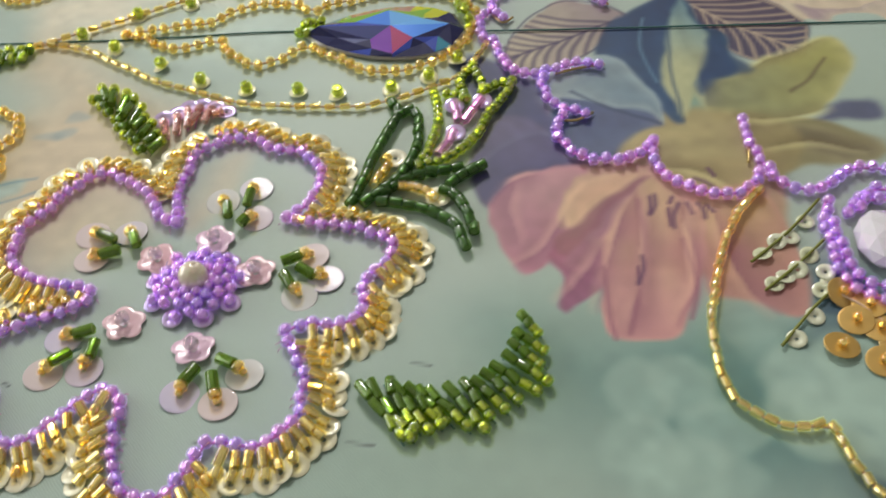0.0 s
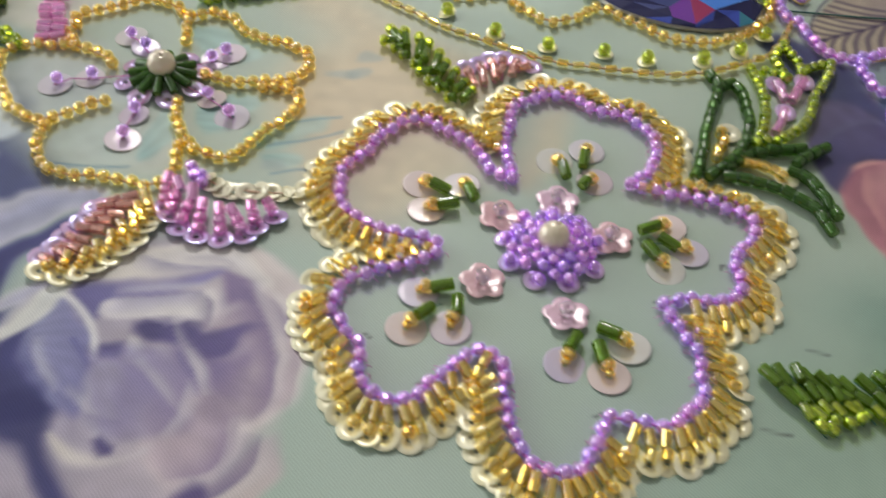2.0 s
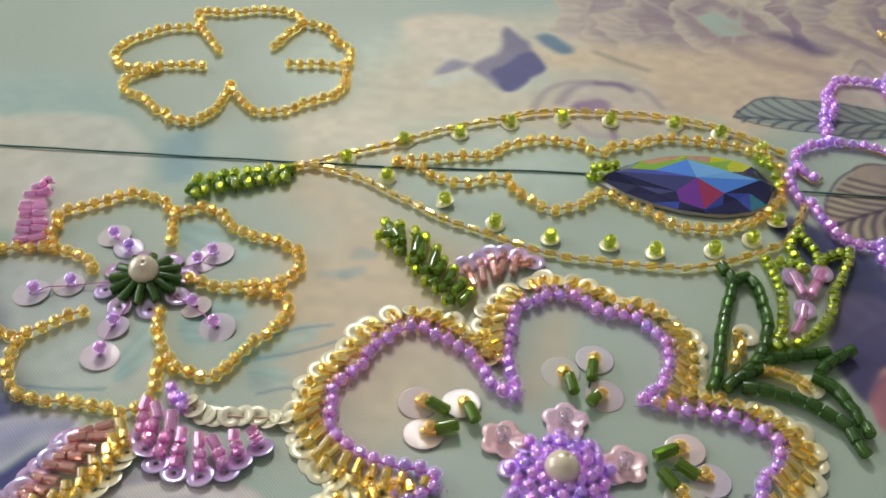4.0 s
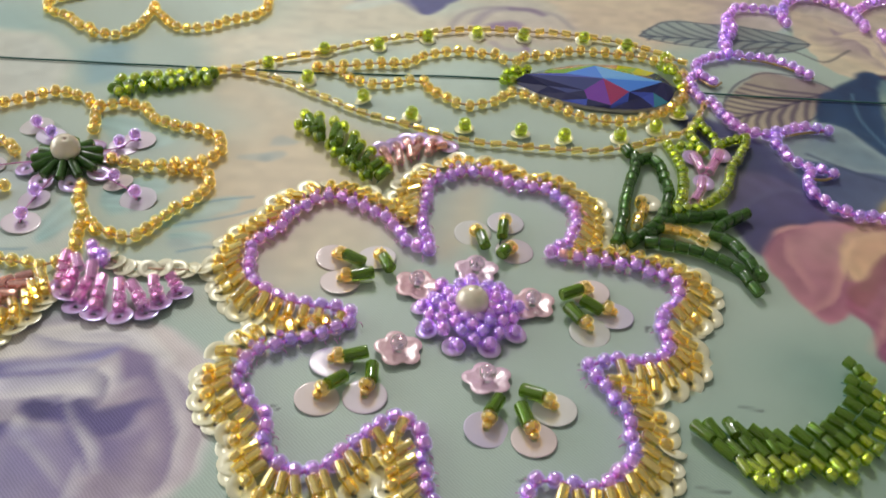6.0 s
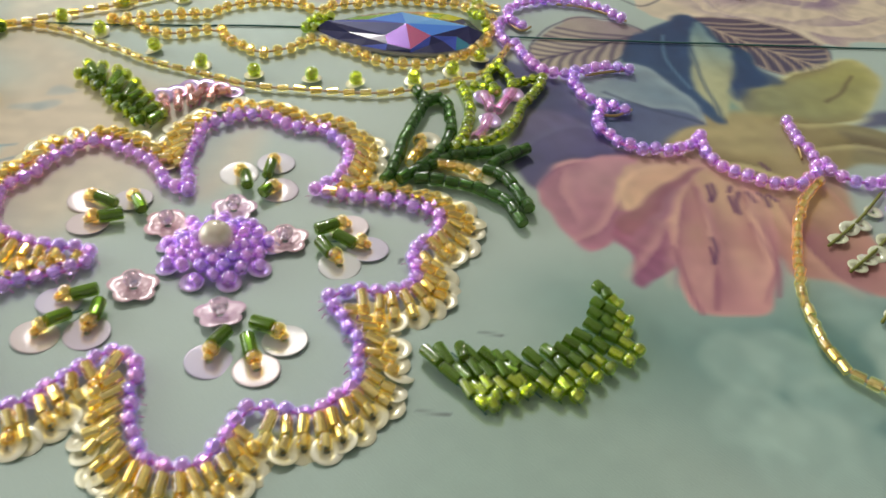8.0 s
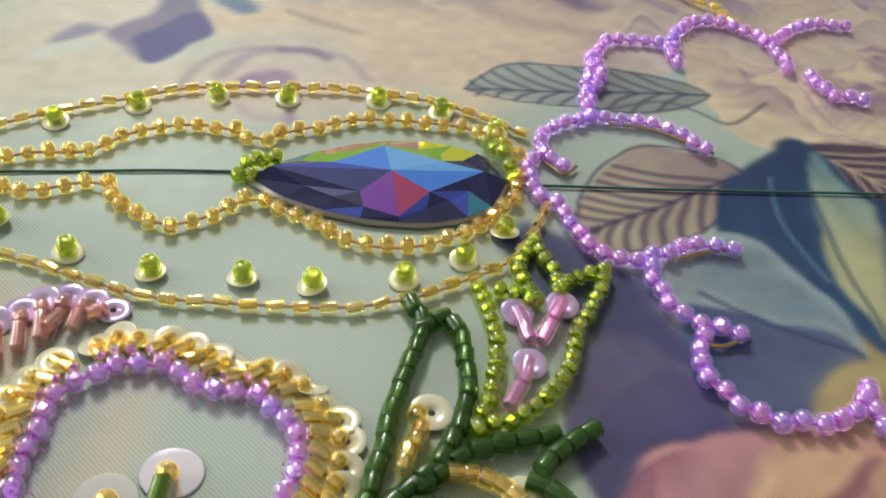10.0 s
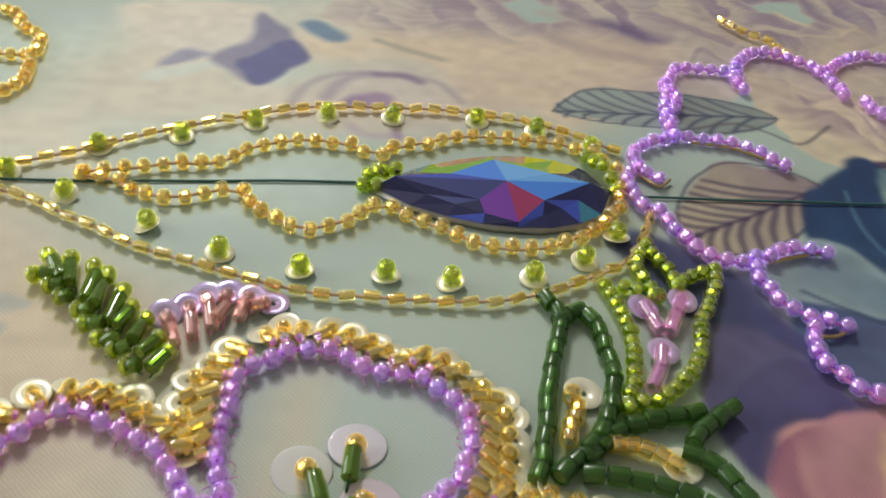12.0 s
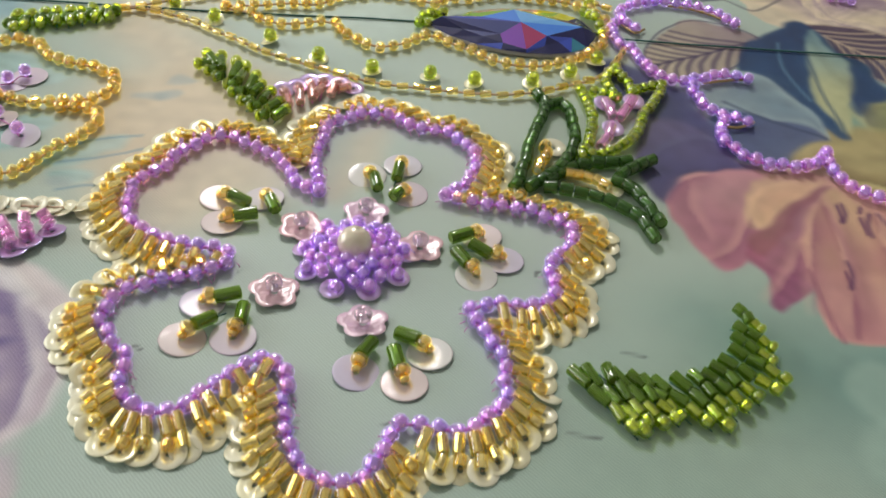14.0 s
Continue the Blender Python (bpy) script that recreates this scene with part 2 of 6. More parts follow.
def strand(parent, a, b, items, za=1.0, zb=1.0):
    """Beads on a stitch from a to b. items: (kind, material, length, width)."""
    a, b = Vector((*a, za)), Vector((*b, zb))
    full = sum(i[2] for i in items)
    s = 0.0
    for kind, mat, length, width in items:
        k = (s + length / 2) / full
        half = length / full * (b - a).length / 2 * 0.95
        z = (half / 1.0 if kind == "bugle" else half / 0.85) * 0.97
        tilt = Vector((random.gauss(0, 0.14), random.gauss(0, 0.14), random.gauss(0, 0.1)))
        name = "bugle_bead" if kind == "bugle" else "bead"
        piece(name, kind, mat, parent, a.lerp(b, k), (b - a).normalized() + tilt, (width, width, z), random.uniform(0, 6))
        s += length


def stitches(parent, name, lines, thread):
    bm = bmesh.new()
    for a, b in lines:
        tube(bm, [(*a, 0.3), ((a[0] + b[0]) / 2, (a[1] + b[1]) / 2, 1.0), (*b, 0.3)], 0.13, 4)
    return part(name, bm, thread, parent)


def leaf(parent, name, inner, outer, n, items, thread, za=1.0, zb=1.0, sequin=None):
    """n stitches of beads side by side from one edge to the other, with a sequin at the outer ends."""
    def even(e):
        row = glide(e, 0.5)
        return [row[round(i * (len(row) - 1) / max(n - 1, 1))][0] for i in range(n)]
    a, b = (even(inner), even(outer)) if n else ([Vector((*p, 0)) for p in inner], [Vector((*p, 0)) for p in outer])
    line = stitches(parent, name, [((p.x, p.y), (q.x, q.y)) for p, q in zip(a, b)], thread)
    for p, q in zip(a, b):
        j = lambda: Vector((random.gauss(0, 0.3), random.gauss(0, 0.3), 0))
        p, q = p + j(), q + j()
        strand(line, (p.x, p.y), (q.x, q.y), items, za, zb)
        if sequin:
            d = (q - p).normalized()
            piece("sequin", "cup", sequin, line, (q.x + d.x * 0.5, q.y + d.y * 0.5, 0.35), (random.gauss(0, 0.12) - d.x * 0.15, random.gauss(0, 0.12) - d.y * 0.15, 1))
    return line


# ---- room ----
def box(name, lo, hi, mat, label="", category="", kind="structure"):
    bm = bmesh.new()
    bmesh.ops.create_cube(bm, size=1)
    for v in bm.verts:
        v.co = Vector([lo[i] + (v.co[i] + 0.5) * (hi[i] - lo[i]) for i in range(3)])
    return tagged(new(name, link_mesh(name, bm, mat, False)), label, category, "", kind)


# unseen plain walls, added to close the room and bounce the lamps' light
box("floor", (-2.6, -2.1, -0.84), (2.6, 3.1, -0.74), WOOD)
box("ceiling", (-2.6, -2.1, 1.7), (2.6, 3.1, 1.8), WALL)
box("wall_north", (-2.6, 3.0, -0.74), (2.6, 3.1, 1.7), WALL)
box("wall_south", (-2.6, -2.1, -0.74), (2.6, -2.0, 1.7), WALL)
box("wall_east", (2.5, -2.0, -0.74), (2.6, 3.0, 1.7), WALL)
# unseen window opening and frame, added round the side fill lamp
for lo, hi in (((-2.6, -2.0, -0.74), (-2.5, -0.5, 1.7)), ((-2.6, 2.0, -0.74), (-2.5, 3.0, 1.7)), ((-2.6, -0.5, -0.74), (-2.5, 2.0, -0.1)), ((-2.6, -0.5, 1.6), (-2.5, 2.0, 1.7))):
    box("wall_west", lo, hi, WALL)
for lo, hi in (((-2.58, -0.497, -0.1), (-2.52, -0.44, 1.6)), ((-2.58, 1.94, -0.1), (-2.52, 1.997, 1.6)), ((-2.58, -0.44, -0.097), (-2.52, 1.94, -0.04)), ((-2.58, -0.44, 1.54), (-2.52, 1.94, 1.597)), ((-2.57, 0.72, -0.04), (-2.53, 0.78, 1.54))):
    box("added_window_frame", lo, hi, WALL)
lamp = tagged(new("ceiling_lamp"), "square white ceiling lamp above the table", "lamp")
lamp.location = (-0.4, 1.75, 1.7)
bm = bmesh.new()
bmesh.ops.create_cone(bm, segments=24, radius1=0.2, radius2=0.05, depth=0.13, cap_ends=True, matrix=Matrix.Translation((-0.4, 1.75, 1.633)))
housing = new("housing", link_mesh("housing", bm, WALL))
under(housing, lamp, Matrix.Identity(4))

table = tagged(new("table"), "plain brown wooden table under the cloth", "table")
bm = bmesh.new()
bmesh.ops.create_cube(bm, size=1)
for v in bm.verts:
    v.co = Vector((v.co.x * 1.3, 0.25 + v.co.y * 1.0, -0.0161 + v.co.z * 0.03))
part("tabletop", bm, WOOD, table)
for lx, ly in ((-0.58, -0.18), (0.58, -0.18), (-0.58, 0.68), (0.58, 0.68)):
    bm = lathe([(28, -739), (30, -735), (34, -40), (34, -31.5), (1, -31.5), (1, -739)], 14)
    for v in bm.verts:
        v.co += Vector((lx, ly, 0))
    part("leg", bm, WOOD, table)

# ---- printed cloth ----
def axis(lo, fine_lo, fine_hi, hi, step):
    return np.concatenate([np.arange(lo, fine_lo, 8.0), np.arange(fine_lo, fine_hi, step), np.arange(fine_hi, hi + 1, 8.0)])


GX, GY = np.meshgrid(axis(-420, -186, 106, 420, 0.5), axis(-120, 76, 326, 620, 0.5))


def ink(r, g, b):
    """The dye's own colour for a shade given in 0 to 255."""
    return np.array([((v / 255 + 0.055) / 1.055) ** 2.4 for v in (r, g, b)]) * np.array([1.07, 1.12, 1.06])


def mottle(size, seed):
    """Smooth noise from 0 to 1 over the cloth."""
    rng = np.random.RandomState(seed)
    g = rng.rand(180, 180)
    u, v = (GX + 500) / size, (GY + 200) / size
    i, j = np.floor(u).astype(int), np.floor(v).astype(int)
    fu, fv = u - i, v - j
    fu, fv = fu * fu * (3 - 2 * fu), fv * fv * (3 - 2 * fv)
    q = lambda a, b: g[b % 180, a % 180]
    return (q(i, j) * (1 - fu) + q(i + 1, j) * fu) * (1 - fv) + (q(i, j + 1) * (1 - fu) + q(i + 1, j + 1) * fu) * fv


N1, N2, N3, N4 = mottle(45, 1), mottle(17, 2), mottle(6, 3), mottle(2.2, 4)
WOB_X, WOB_Y = (mottle(9, 5) - 0.5) * 3 + (mottle(3, 7) - 0.5), (mottle(9, 6) - 0.5) * 3 + (mottle(3, 8) - 0.5)
DYE = np.ones((*GX.shape, 3)) * ink(167, 176, 172)
DYE += (N1 - 0.5)[..., None] * np.array([-0.03, 0.0, 0.02]) + ((N2 - 0.5) * 0.03)[..., None]


def curve(pts, closed=True):
    return np.array([(p.x, p.y) for p, _ in glide(pts, 1.5, closed)])


def nearest(x, y, pts, closed):
    """Distance to a line of points, and whether inside it."""
    best, inside = np.full(x.shape, 1e9), np.zeros(x.shape, bool)
    n = len(pts)
    for i in range(n if closed else n - 1):
        (ax, ay), (bx, by) = pts[i], pts[(i + 1) % n]
        dx, dy = bx - ax, by - ay
        k = np.clip(((x - ax) * dx + (y - ay) * dy) / (dx * dx + dy * dy + 1e-9), 0, 1)
        best = np.minimum(best, (x - ax - k * dx) ** 2 + (y - ay - k * dy) ** 2)
        inside ^= ((ay > y) != (by > y)) & (x < (bx - ax) * (y - ay) / (by - ay + 1e-12) + ax)
    return np.sqrt(best), inside


def window(pts, pad):
    x0, y0, x1, y1 = *(pts.min(0) - pad), *(pts.max(0) + pad)
    cols = np.where((GX[0] >= x0) & (GX[0] <= x1))[0]
    rows = np.where((GY[:, 0] >= y0) & (GY[:, 0] <= y1))[0]
    if len(cols) == 0 or len(rows) == 0:
        return None
    return slice(rows[0], rows[-1] + 1), slice(cols[0], cols[-1] + 1)


def wash(pts, c0, c1=None, ends=None, soft=1.2, alpha=1.0, rim=None, veins=0, wob=1.0):
    """A printed petal or patch: a smooth outline filled from c0 to c1 along ends, with an optional rim colour and veins."""
    soft = soft * 0.65 if soft < 3 else soft
    p = curve(pts)
    w = window(p, soft + 4)
    if w is None:
        return
    x, y = GX[w] + WOB_X[w] * wob, GY[w] + WOB_Y[w] * wob
    d, inside = nearest(x, y, p, True)
    sd = np.where(inside, d, -d)
    m = np.clip(sd / soft * 0.5 + 0.5, 0, 1)
    m = m * m * (3 - 2 * m) * alpha
    c0 = np.array(c0)
    c1 = c0 if c1 is None else np.array(c1)
    if ends is None:
        ends = (pts[0], pts[len(pts) // 2])
    (ax, ay), (bx, by) = ends
    ln = (bx - ax) ** 2 + (by - ay) ** 2
    k = np.clip(((x - ax) * (bx - ax) + (y - ay) * (by - ay)) / ln + (N3[w] - 0.5) * 0.35, 0, 1)[..., None]
    fill = c0 * (1 - k) + c1 * k
    if veins:
        side = ((x - ax) * (by - ay) - (y - ay) * (bx - ax)) / math.sqrt(ln)
        along_ = ((x - ax) * (bx - ax) + (y - ay) * (by - ay)) / math.sqrt(ln)
        fan = side / (math.sqrt(ln) * 0.6 + along_.clip(0)) * 26
        fill = fill * (1 - veins * (0.5 + 0.5 * np.sin(fan + N3[w] * 3)))[..., None]
    if rim is not None:
        e = np.exp(-np.clip(sd, 0, None) / 1.6)[..., None] * 0.75
        fill = fill * (1 - e) + np.array(rim) * e
    fill = fill * (0.94 + 0.12 * N4[w])[..., None]
    DYE[w] = DYE[w] * (1 - m[..., None]) + fill * m[..., None]


def line(pts, c, width=0.5, alpha=0.8):
    p = curve(pts, False)
    w = window(p, width + 3)
    if w is None:
        return
    d, _ = nearest(GX[w] + WOB_X[w] * 0.3, GY[w] + WOB_Y[w] * 0.3, p, False)
    m = (np.clip(1.2 - d / width, 0, 1) * alpha)[..., None]
    DYE[w] = DYE[w] * (1 - m) + np.array(c) * m


def fold(pts, c, width=5.0, alpha=0.85, lip=None):
    """A crease: a sharp edge with shade fading away on its right-hand side, and a pale lip on the other."""
    p = curve(pts, False)
    w = window(p, width + 3)
    if w is None:
        return
    x, y = GX[w] + WOB_X[w] * 0.5, GY[w] + WOB_Y[w] * 0.5
    best, side, run = np.full(x.shape, 1e9), np.zeros(x.shape), np.zeros(x.shape)
    for i in range(len(p) - 1):
        (ax, ay), (bx, by) = p[i], p[i + 1]
        dx, dy = bx - ax, by - ay
        k = np.clip(((x - ax) * dx + (y - ay) * dy) / (dx * dx + dy * dy + 1e-9), 0, 1)
        d = (x - ax - k * dx) ** 2 + (y - ay - k * dy) ** 2
        closer = d < best
        best = np.where(closer, d, best)
        side = np.where(closer, (x - ax) * dy - (y - ay) * dx, side)
        run = np.where(closer, (i + k) / (len(p) - 1), run)
    d = np.sqrt(best)
    ends = np.sin(np.pi * run.clip(0.0, 1)) ** 0.5
    m = (np.where(side > 0, np.clip(1 - d / width, 0, 1) ** 1.4, np.clip(1 - d / 0.5, 0, 1)) * ends * alpha * (0.8 + 0.4 * N3[w]))[..., None].clip(0, 1)
    DYE[w] = DYE[w] * (1 - m) + np.array(c) * m
    if lip is not None:
        m = (np.where(side < 0, np.clip(1 - abs(d - 0.9) / 1.4, 0, 1), 0) * ends * 0.4)[..., None]
        DYE[w] = DYE[w] * (1 - m) + np.array(lip) * m


def rose(at, size, light, mid, dark, seed, squash=0.8, rings=5):
    """A printed rose: rings of overlapping petals, pale at the lip and dark in the folds."""
    rng = random.Random(seed)
    for ring_ in range(rings):
        r = size * (1 - ring_ / rings) ** 0.85
        n = max(3, 8 - ring_)
        for k in range(n):
            a = 2 * math.pi * (k + rng.uniform(-0.2, 0.2)) / n + ring_ * 0.7
            span = 2 * math.pi / n * rng.uniform(0.75, 1.0)
            lip = r * rng.uniform(0.88, 1.12)
            pts = []
            for t in np.linspace(-1, 1, 7):
                q = lip * (1 - 0.16 * t * t + rng.uniform(-0.06, 0.06))
                pts.append((at[0] + q * math.cos(a + t * span), at[1] + squash * q * math.sin(a + t * span)))
            pts.append((at[0] + 0.45 * r * math.cos(a + 0.7 * span), at[1] + squash * 0.45 * r * math.sin(a + 0.7 * span)))
            pts.append((at[0] + 0.45 * r * math.cos(a - 0.7 * span), at[1] + squash * 0.45 * r * math.sin(a - 0.7 * span)))
            out = (at[0] + lip * math.cos(a), at[1] + squash * lip * math.sin(a))
            base = (at[0] + 0.5 * r * math.cos(a), at[1] + squash * 0.5 * r * math.sin(a))
            k1 = rng.uniform(0.0, 0.5)
            tip = np.array(light) * (1 - k1) + np.array(mid) * k1
            wash(pts, dark, tip, (base, (base[0] + 0.7 * (out[0] - base[0]), base[1] + 0.7 * (out[1] - base[1]))), 0.8, 0.92, light, 0.1, 2.6)
            if rng.random() < 0.7:
                q = rng.uniform(0.6, 0.8)
                fold([(at[0] + q * lip * math.cos(a + t * span), at[1] + squash * q * lip * math.sin(a + t * span)) for t in np.linspace(0.7, -0.5, 5)], dark, size * 0.1, 0.6, light)


def clear_blossom(at, r, c, alpha, seed):
    rng = random.Random(seed)
    for k in range(5):
        a = 2 * math.pi * k / 5 + rng.uniform(-0.2, 0.2)
        q = (at[0] + r * 0.6 * math.cos(a), at[1] + r * 0.6 * math.sin(a))
        wash([(q[0] + r * 0.5 * math.cos(t) * rng.uniform(0.8, 1.2), q[1] + r * 0.5 * math.sin(t) * rng.uniform(0.8, 1.2)) for t in np.linspace(0, 5.5, 7)], c, None, None, 2.0, alpha)


BEIGE, NAVY, PALE_BLUE, SKY = ink(192, 178, 162), ink(74, 80, 130), ink(170, 184, 184), ink(140, 168, 172)

# soft grounds
# first two washes: brighter light on the far cloth, put into the dye
wash([(-99.2, 253.7), (-56.4, 257.4), (-33.7, 239.5), (-43.0, 219.9), (-66.7, 220.1), (-82.8, 213.2)], ink(190, 198, 194), None, None, 14, 0.8)
wash([(-67.3, 210.7), (-58.7, 218.7), (-40.2, 220.1), (-33.9, 211.3), (-43.6, 202.1), (-58.2, 204.4)], ink(182, 192, 188), None, None, 8, 0.7)
wash([(-4.0, 122.6), (12.9, 133.9), (31.7, 139.0), (22.4, 92.4), (-21.6, 86.8), (-16.8, 101.7)], ink(144, 158, 148), None, None, 20, 0.6)
wash([(-80.6, 162.2), (-80.9, 179.1), (-85.6, 191.0), (-92.2, 198.6), (-87.8, 214.1), (-75.1, 201.2), (-63.5, 189.4), (-52.9, 175.7), (-52.8, 170.1), (-62.2, 167.5), (-68.2, 160.1), (-71.8, 149.8), (-74.2, 140.5), (-78.7, 148.9)], BEIGE, BEIGE, None, 9, 0.85)
wash([(-86.9, 173.0), (-74.8, 186.2), (-54.6, 185.8), (-50.6, 173.7), (-55.6, 167.8), (-50.1, 157.6), (-55.5, 146.6), (-66.4, 139.5), (-71.8, 146.9), (-79.4, 157.6)], BEIGE, BEIGE, None, 8, 0.85)
wash([(-44.7, 160.0), (-40.2, 170.3), (-36.5, 172.6), (-36.5, 162.8), (-40.1, 153.2), (-43.5, 151.2)], BEIGE, BEIGE, None, 3, 0.6)
wash([(-174.5, 225.7), (-135.8, 231.9), (-128.2, 217.9), (-118.5, 207.5), (-126.8, 200.6), (-144.3, 209.3), (-158.9, 205.1), (-163.9, 200.5)], PALE_BLUE, SKY, None, 8, 0.6)
wash([(-117.9, 214.4), (-111.1, 215.5), (-108.1, 201.6), (-114.1, 198.9)], ink(132, 158, 168), None, None, 3, 0.8)
wash([(-82.8, 228.7), (-71.9, 258.5), (-49.6, 244.3), (-31.6, 241.5), (-4.7, 256.9), (6.6, 241.7), (-13.3, 231.1), (-43.8, 226.8), (-67.5, 223.4)], ink(196, 184, 170), None, None, 10, 0.75)
wash([(-71.8, 255.9), (-57.4, 273.3), (-27.5, 278.4), (-11.9, 265.0), (-27.8, 250.9), (-47.1, 250.5), (-60.8, 246.4)], ink(200, 190, 180), None, None, 8, 0.7)
wash([(-94.9, 222.3), (-78.2, 227.2), (-70.5, 216.9), (-74.3, 211.0), (-85.5, 214.5), (-90.4, 208.6)], ink(204, 194, 182), None, None, 6, 0.8)
wash([(12.3, 133.0), (23.0, 131.0), (40.2, 129.3), (56.2, 134.3), (73.3, 139.4), (65.3, 103.0), (41.7, 102.0), (26.8, 112.4), (17.0, 120.0)], ink(112, 140, 136), ink(96, 124, 126), None, 14, 0.75)
wash([(38.5, 129.3), (49.3, 134.1), (57.2, 129.8), (58.8, 119.4), (52.8, 111.5), (45.4, 115.0), (41.2, 120.8)], ink(112, 142, 140), None, None, 12, 0.7)
wash([(60.4, 143.9), (68.6, 145.3), (72.8, 137.0), (65.3, 103.0), (63.7, 104.8), (62.5, 113.7), (59.9, 125.6), (59.7, 134.4)], ink(72, 94, 116), ink(52, 72, 102), None, 6, 0.85)
for px, r, al, sd in (((39.0, 114.3), 11, 0.5, 1), ((40.7, 103.8), 8, 0.4, 2), ((62.0, 119.5), 11, 0.75, 3), ((64.8, 113.8), 9, 0.7, 4), ((57.4, 130.9), 8, 0.3, 5), ((67.9, 124.8), 8, 0.55, 6)):
    clear_blossom(px, r, ink(164, 178, 172), al, sd)
wash([(-81.8, 87.3), (-78.4, 89.0), (-74.1, 86.8), (-71.9, 81.7), (-79.1, 80.7)], ink(112, 152, 166), ink(120, 160, 172), None, 3, 0.9)
wash([(-65.3, 82.5), (-60.7, 84.7), (-54.3, 85.7), (-48.8, 84.6), (-52.3, 82.9), (-62.4, 81.6)], ink(66, 108, 104), None, None, 2.0, 0.9)
wash([(-75.5, 78.5), (-72.0, 81.1), (-65.5, 81.2), (-64.8, 77.1), (-73.0, 75.3)], ink(94, 134, 130), None, None, 2.0, 0.7)

# pale rose and leaf washes round the gold flower
wash([(-158.9, 205.1), (-154.1, 213.8), (-141.3, 217.9), (-127.6, 215.9), (-120.7, 207.1), (-119.6, 194.5), (-126.0, 186.7), (-136.5, 180.3), (-147.8, 185.2), (-155.8, 194.4)], ink(196, 188, 180), ink(188, 186, 184), None, 3, 0.8, ink(206, 198, 186))
wash([(-134.9, 175.8), (-119.8, 176.5), (-110.9, 162.0), (-111.3, 146.8), (-120.8, 145.5), (-131.0, 156.5)], ink(182, 180, 186), ink(170, 176, 184), None, 4, 0.6)
wash([(-122.2, 152.6), (-115.1, 160.1), (-103.5, 163.0), (-99.2, 148.5), (-104.7, 145.4), (-117.0, 144.9)], ink(176, 186, 186), ink(180, 178, 176), None, 3, 0.7)
for q in ([(-105.9, 149.9), (-105.0, 161.5), (-101.1, 156.8), (-103.2, 150.3)], [(-99.5, 162.3), (-94.7, 167.0), (-88.9, 166.5), (-92.1, 158.1), (-96.3, 156.2)], [(-89.1, 157.2), (-78.9, 163.8), (-76.0, 162.9), (-81.5, 155.7), (-87.6, 153.7)], [(-87.4, 152.5), (-80.3, 153.4), (-79.0, 150.6), (-85.9, 149.1)], [(-106.9, 186.3), (-98.4, 185.9), (-91.5, 182.1), (-96.6, 176.8), (-103.2, 178.9)]):
    wash(q, ink(142, 172, 176), ink(170, 186, 186), None, 1.6, 0.75, None, 0.1)
for q in ([(-87.3, 157.4), (-81.5, 162.1), (-75.2, 164.3)], [(-86.0, 155.1), (-79.9, 157.2), (-73.8, 160.6)], [(-84.0, 148.2), (-78.9, 150.0), (-76.1, 149.2)], [(-118.9, 145.2), (-113.6, 145.3), (-106.7, 146.5)]):
    line(q, ink(110, 140, 160), 0.45, 0.6)
for px in ((-74.7, 177.7), (-73.2, 181.7), (-84.7, 149.9), (-77.3, 177.3)):
    wash([(px[0] + 3 * math.cos(t), px[1] + 1.4 * math.sin(t)) for t in np.linspace(0, 5.5, 6)], ink(158, 164, 166), None, None, 1.2, 0.6)

# deep blue violet ground and big violet roses
wash([(-147.7, 162.3), (-139.9, 164.8), (-130.1, 159.3), (-124.1, 147.4), (-116.9, 139.2), (-119.1, 130.4), (-122.6, 122.0), (-121.6, 111.2), (-125.9, 110.7)], ink(68, 76, 122), NAVY, None, 5, 0.92)
wash([(-162.4, 197.0), (-154.0, 192.8), (-141.8, 174.9), (-134.7, 161.4), (-145.6, 157.2)], ink(135, 145, 171), None, None, 8, 0.8)
for px, r, sd in (((-143.8, 157.4), 11, 11), ((-136.2, 153.9), 9, 12), ((-138.8, 146.6), 9, 13), ((-141.7, 161.8), 8, 14)):
    clear_blossom(px, r, ink(188, 192, 200), 0.9, sd)
wash([(-115.0, 113.0), (-110.0, 123.0), (-100.0, 131.0), (-94.0, 135.0), (-86.0, 133.0), (-77.0, 128.0), (-73.0, 121.0), (-73.0, 111.0), (-74.0, 102.0), (-74.0, 96.0), (-77.0, 90.0), (-82.0, 87.0), (-91.0, 82.0), (-106.0, 82.0), (-115.0, 100.0)], ink(155, 147, 171), ink(188, 176, 184), None, 3, 0.95, None, 0.06, 1.0)
wash([(-124.0, 114.0), (-125.0, 120.0), (-124.0, 125.0), (-117.0, 129.0), (-110.0, 135.0), (-107.0, 134.0), (-113.0, 130.0), (-115.0, 125.0), (-116.0, 122.0), (-117.0, 119.0), (-122.0, 115.0), (-119.0, 113.0), (-113.0, 117.0), (-110.0, 118.0), (-112.0, 114.0), (-114.0, 110.0), (-114.0, 108.0), (-118.0, 103.0), (-121.0, 100.0), (-123.0, 108.0)], ink(60, 66, 126), ink(72, 76, 136), None, 3, 0.92, None, 0.0, 1.0)
wash([(-131.8, 124.7), (-127.0, 133.5), (-120.3, 138.7), (-109.4, 140.2), (-108.6, 137.5), (-115.4, 131.9), (-120.1, 126.2), (-124.3, 118.1), (-126.7, 112.5)], ink(184, 182, 198), ink(145, 145, 177), None, 1.5, 0.92, ink(200, 196, 204), 0.08)
wash([(-117.9, 111.7), (-120.3, 122.3), (-115.6, 129.8), (-108.2, 136.0), (-109.2, 130.6), (-115.5, 124.9), (-116.7, 119.1), (-115.0, 112.1)], ink(44, 48, 108), ink(78, 76, 138), None, 1.5, 0.9)
